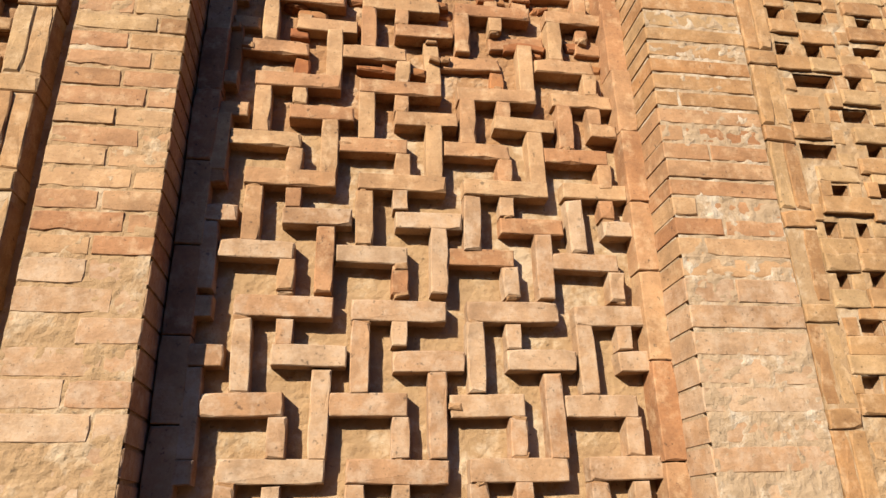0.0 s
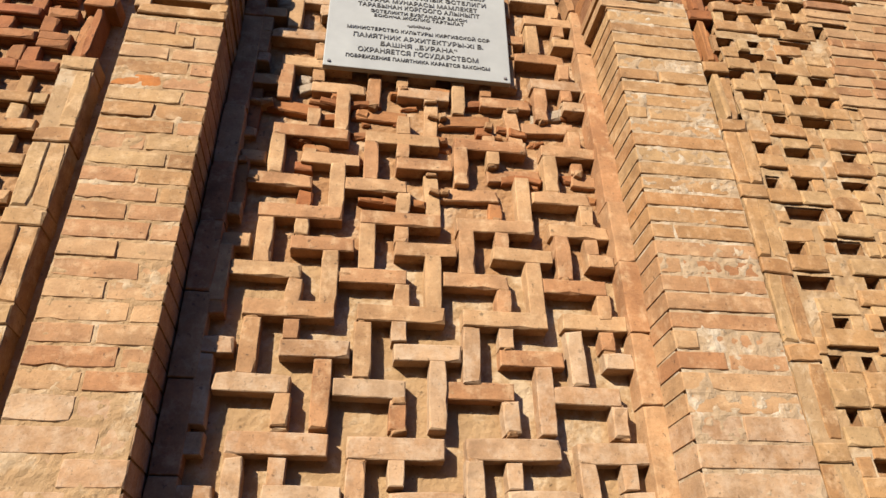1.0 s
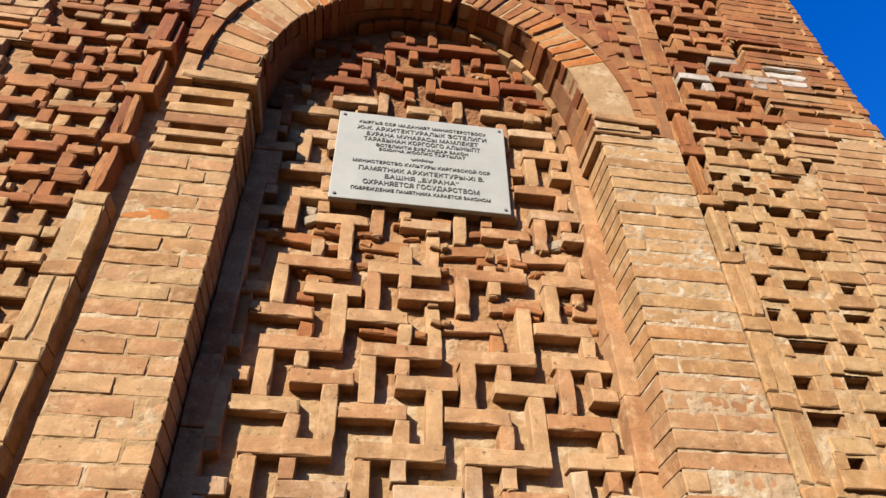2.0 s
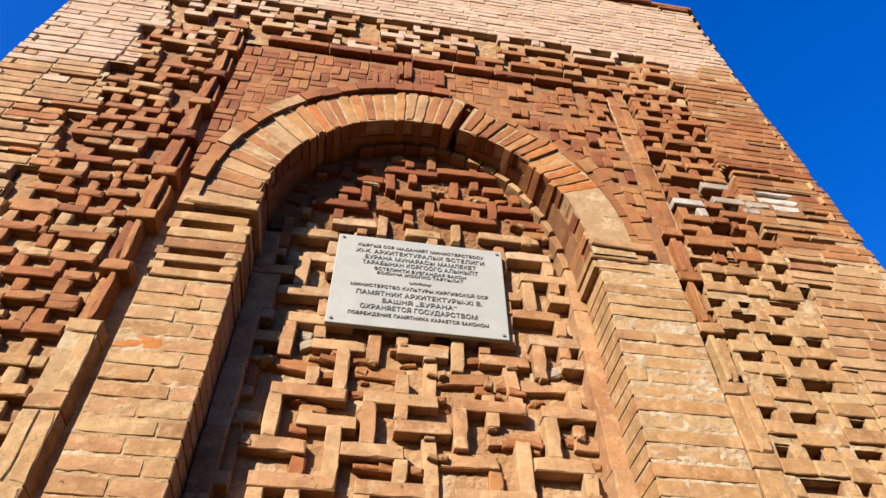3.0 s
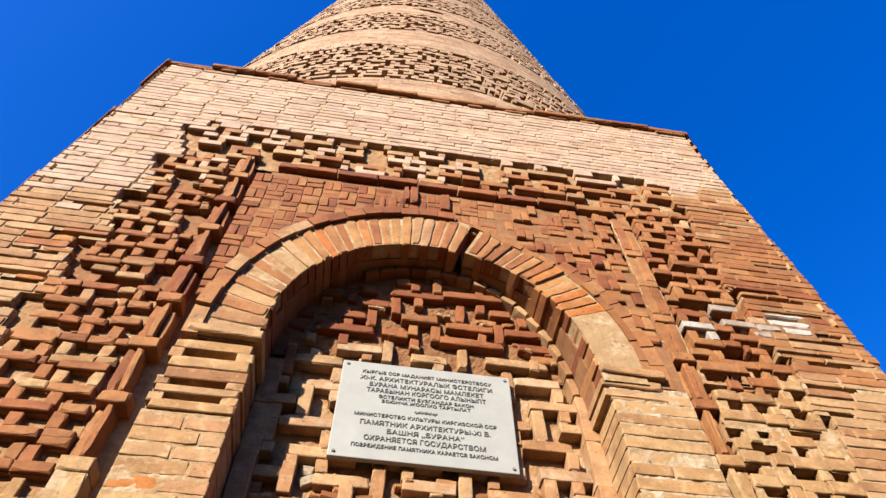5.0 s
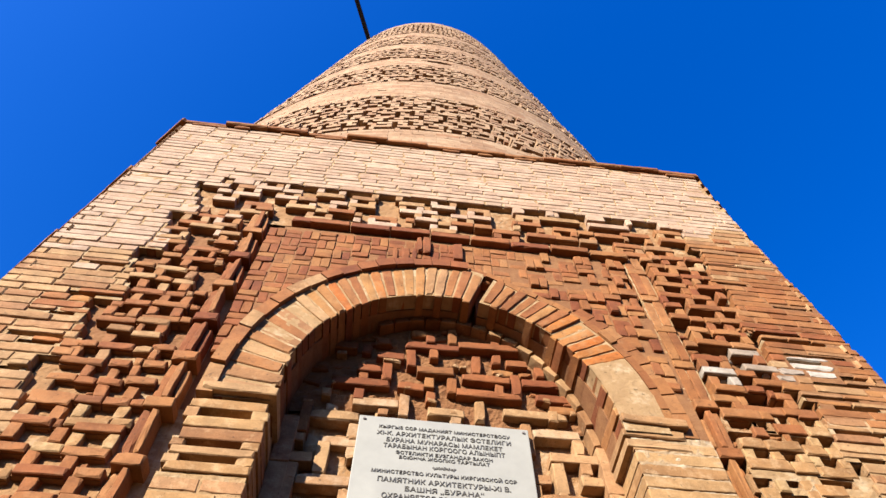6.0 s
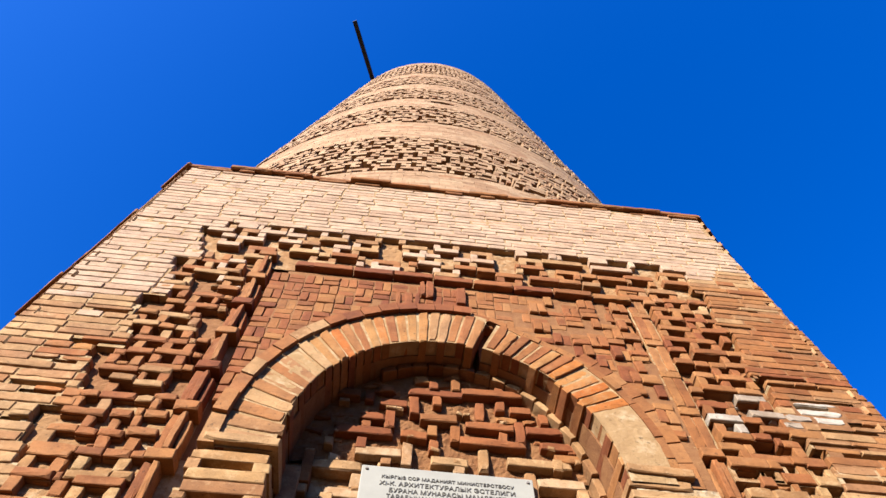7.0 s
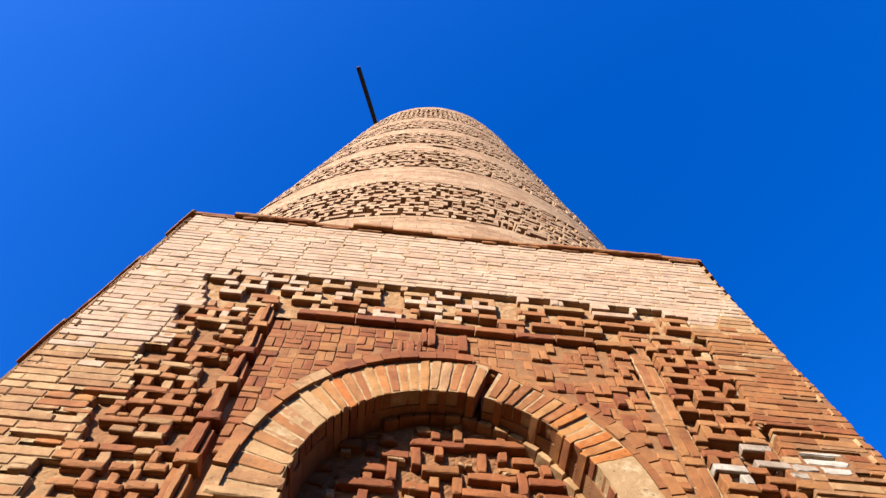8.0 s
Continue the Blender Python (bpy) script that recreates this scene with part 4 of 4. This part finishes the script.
trunk = Joined()
seg = 192
cuts = sorted([7.0, SHAFT_TOP] + [e for b in BANDS for e in b] + list(OPENING))
rows = sorted([c - 0.002 for c in cuts[1:]] + [c + 0.002 for c in cuts[:-1]])
for z in rows:
    for k in range(seg):
        a = 2 * math.pi * k / seg
        r = core_radius(z)
        if OPENING[0] < z < OPENING[1] and abs(-0.127 + r * math.cos(a) + 0.01) < 0.17 and math.sin(a) < 0:
            r -= 0.9
        trunk.v.append((-0.127 + r * math.cos(a), 5.43 + r * math.sin(a), z))
for j in range(len(rows) - 1):
    for k in range(seg):
        trunk.f.append((j * seg + k, j * seg + (k + 1) % seg, (j + 1) * seg + (k + 1) % seg, (j + 1) * seg + k))
trunk.f.append(tuple((len(rows) - 1) * seg + k for k in range(seg)))
shaft = tagged(trunk.link("tower_shaft", MORTAR), "round tapering brick tower shaft with alternating plain and patterned bands", "tower")
# each course as runs (start, length) in units of a tenth of the repeat
COURSES = [[(0, 4), (5, 4)], [(0, 1), (3, 1), (6, 1)], [(1, 3), (5, 2), (8, 2)], [(2, 1), (5, 1), (9, 1)],
           [(0, 2), (3, 4), (8, 1)], [(1, 1), (4, 1), (8, 1)], [(0, 3), (4, 2), (7, 3)], [(2, 1), (5, 1), (7, 1)]]
UPRIGHT = [[(0, 2), (3, 1), (5, 2), (8, 1)], [(0, 1), (3, 1), (5, 1), (8, 1)], [(0, 1), (2, 2), (5, 1), (7, 2)], [(0, 1), (3, 1), (5, 1), (8, 1)]]
plain, fret = Joined(), Joined()
z = 7.3
j = 0
while z < SHAFT_TOP:
    r = shaft_radius(z)
    band = [b for b in BANDS if b[0] <= z < b[1]]
    pattern = UPRIGHT if z > 22 else COURSES
    step = (0.062 if j % 2 == 0 else 0.082) if band else 0.085
    if band:
        n = int(2 * math.pi * r / 0.6)
        runs = [((10 * i + s + 0.5 * e) / 10 / n, e * 2 * math.pi * r / n / 10) for i in range(n) for s, e in pattern[j % len(pattern)]]
    else:
        n = int(2 * math.pi * r / 0.27)
        runs = [((i + 0.5 * (j % 2)) / n, 2 * math.pi * r / n) for i in range(n)]
    for t, w in runs:
        a = 2 * math.pi * t
        if OPENING[0] - 0.06 < z < OPENING[1] - 0.02 and abs(-0.127 + r * math.cos(a) + 0.01) < 0.26 and math.sin(a) < 0:
            continue
        if band and rng.random() < 0.04:
            continue
        y = rng.gauss(0, 0.008) if band else 0.02 + rng.gauss(0, 0.003)
        m = Matrix.Translation((-0.127, 5.43, z + step / 2)) @ pose(0, 0, 0, 0, 0, math.degrees(a) + 90) @ pose(0, -r + y, 0, 0, rng.gauss(0, 0.6), 0)
        x0, h0 = w / 2 - 0.003, step / 2 - (0.001 if band else 0.006)
        (fret if band else plain).add([(-x0, 0.13, -h0), (x0, 0.13, -h0), (x0, 0.13, h0), (-x0, 0.13, h0), (-x0, 0, -h0), (x0, 0, -h0), (x0, 0, h0), (-x0, 0, h0)],
                                     [(4, 5, 6, 7), (0, 1, 5, 4), (1, 2, 6, 5), (2, 3, 7, 6), (3, 0, 4, 7)], m)
    z += step
    j += 1
tagged(plain.link("plain_brickwork", SHAFT, shaft), "plain sandy brick bands", kind="stuff")
tagged(fret.link("fret_brickwork", SHAFT, shaft), "raised fret bricks in bands", kind="stuff")

# ---- steel beam near the top ----
A, B = Vector((-2.22, 2.72, 24.95)), Vector((-2.92, 0.93, 24.95))
A = A + (A - B) * 0.3
beam = Joined()
v, f = box_data(-0.065, 0.065, -0.065, 0.065, 0, (B - A).length)
beam.add(v, f, Matrix.Translation(A) @ (B - A).to_track_quat("Z", "Y").to_matrix().to_4x4())
tagged(beam.link("steel_beam", STEEL), "black square steel beam jutting from the tower top", "beam")

# ---- plaque ----
PW, PH = 0.815, 0.592
plaque = tagged(new("plaque"), "pale grey stone plaque with dark Cyrillic lettering", "plaque")
plaque.matrix_basis = pose(-0.083, 0.238, 3.852, 0, 0.4, 0)
j = Joined()
j.box(-PW / 2, PW / 2, -0.015, 0.012, -PH / 2, PH / 2)
plate = j.link("plate", STONE, plaque)
bevel = plate.modifiers.new("soft edge", "BEVEL")
bevel.width, bevel.segments = 0.004, 2
LINES = [
    ("КЫРГЫЗ ССР МАДАНИЯТ МИНИСТЕРСТВОСУ", 0.228, 0.62, 0.024), ("XI-К. АРХИТЕКТУРАЛЫК ЭСТЕЛИГИ", 0.187, 0.63, 0.032),
    ("БУРАНА МУНАРАСЫ МАМЛЕКЕТ", 0.146, 0.54, 0.032), ("ТАРАБЫНАН КОРГООГО АЛЫНЫПТ", 0.108, 0.56, 0.032),
    ("ЭСТЕЛИКТИ БУЗГАНДАР ЗАКОН", 0.07, 0.44, 0.024), ("БОЮНЧА ЖООПКО ТАРТЫЛАТ", 0.042, 0.41, 0.022),
    ("МИНИСТЕРСТВО КУЛЬТУРЫ КИРГИЗСКОЙ ССР", -0.048, 0.64, 0.024), ("ПАМЯТНИК АРХИТЕКТУРЫ-XI В.", -0.094, 0.58, 0.033),
    ("БАШНЯ „БУРАНА“", -0.138, 0.34, 0.032), ("ОХРАНЯЕТСЯ ГОСУДАРСТВОМ", -0.182, 0.53, 0.034),
    ("ПОВРЕЖДЕНИЕ ПАМЯТНИКА КАРАЕТСЯ ЗАКОНОМ", -0.226, 0.63, 0.024)]
for text, z, width, size in LINES:
    cu = bpy.data.curves.new("lettering", "FONT")
    cu.body, cu.size, cu.extrude, cu.align_x, cu.align_y = text, size * 1.1, 0.0022, "CENTER", "CENTER"
    cu.offset = 0.0
    tmp = bpy.data.objects.new("lettering", cu)
    me = bpy.data.meshes.new_from_object(tmp)
    xs = [p.co.x for p in me.vertices]
    me.transform(Matrix.Diagonal((width / max(max(xs) - min(xs), 0.01), 1, 1, 1)))
    me.materials.append(INK)
    bpy.data.objects.remove(tmp)
    ob = new("lettering", me)
    ob.parent = plate
    ob.matrix_basis = pose(0, -0.0165, z, 90, 0, 0)
j = Joined()
for k in range(9):
    t = (k - 4) / 4
    v, f = worn_block(0.012, 0.014 if k % 2 else 0.02, 0.003, rng, 0.002)
    j.add(v, f, pose(t * 0.045, -0.018, -0.003 - 0.004 * abs(t), 0, 40 * t, 0))
j.link("ornament", INK, plate)
for sx in (-1, 1):
    for sz in (-1, 1):
        bm = bmesh.new()
        bmesh.ops.create_cone(bm, cap_ends=True, segments=16, radius1=0.009, radius2=0.006, depth=0.008)
        me = bpy.data.meshes.new("screw")
        bm.to_mesh(me)
        bm.free()
        me.materials.append(IRON)
        ob = new("screw", me)
        ob.parent = plaque
        ob.matrix_basis = pose(sx * (PW / 2 - 0.025), -0.018, sz * (PH / 2 - 0.025), 90, 0, 0)
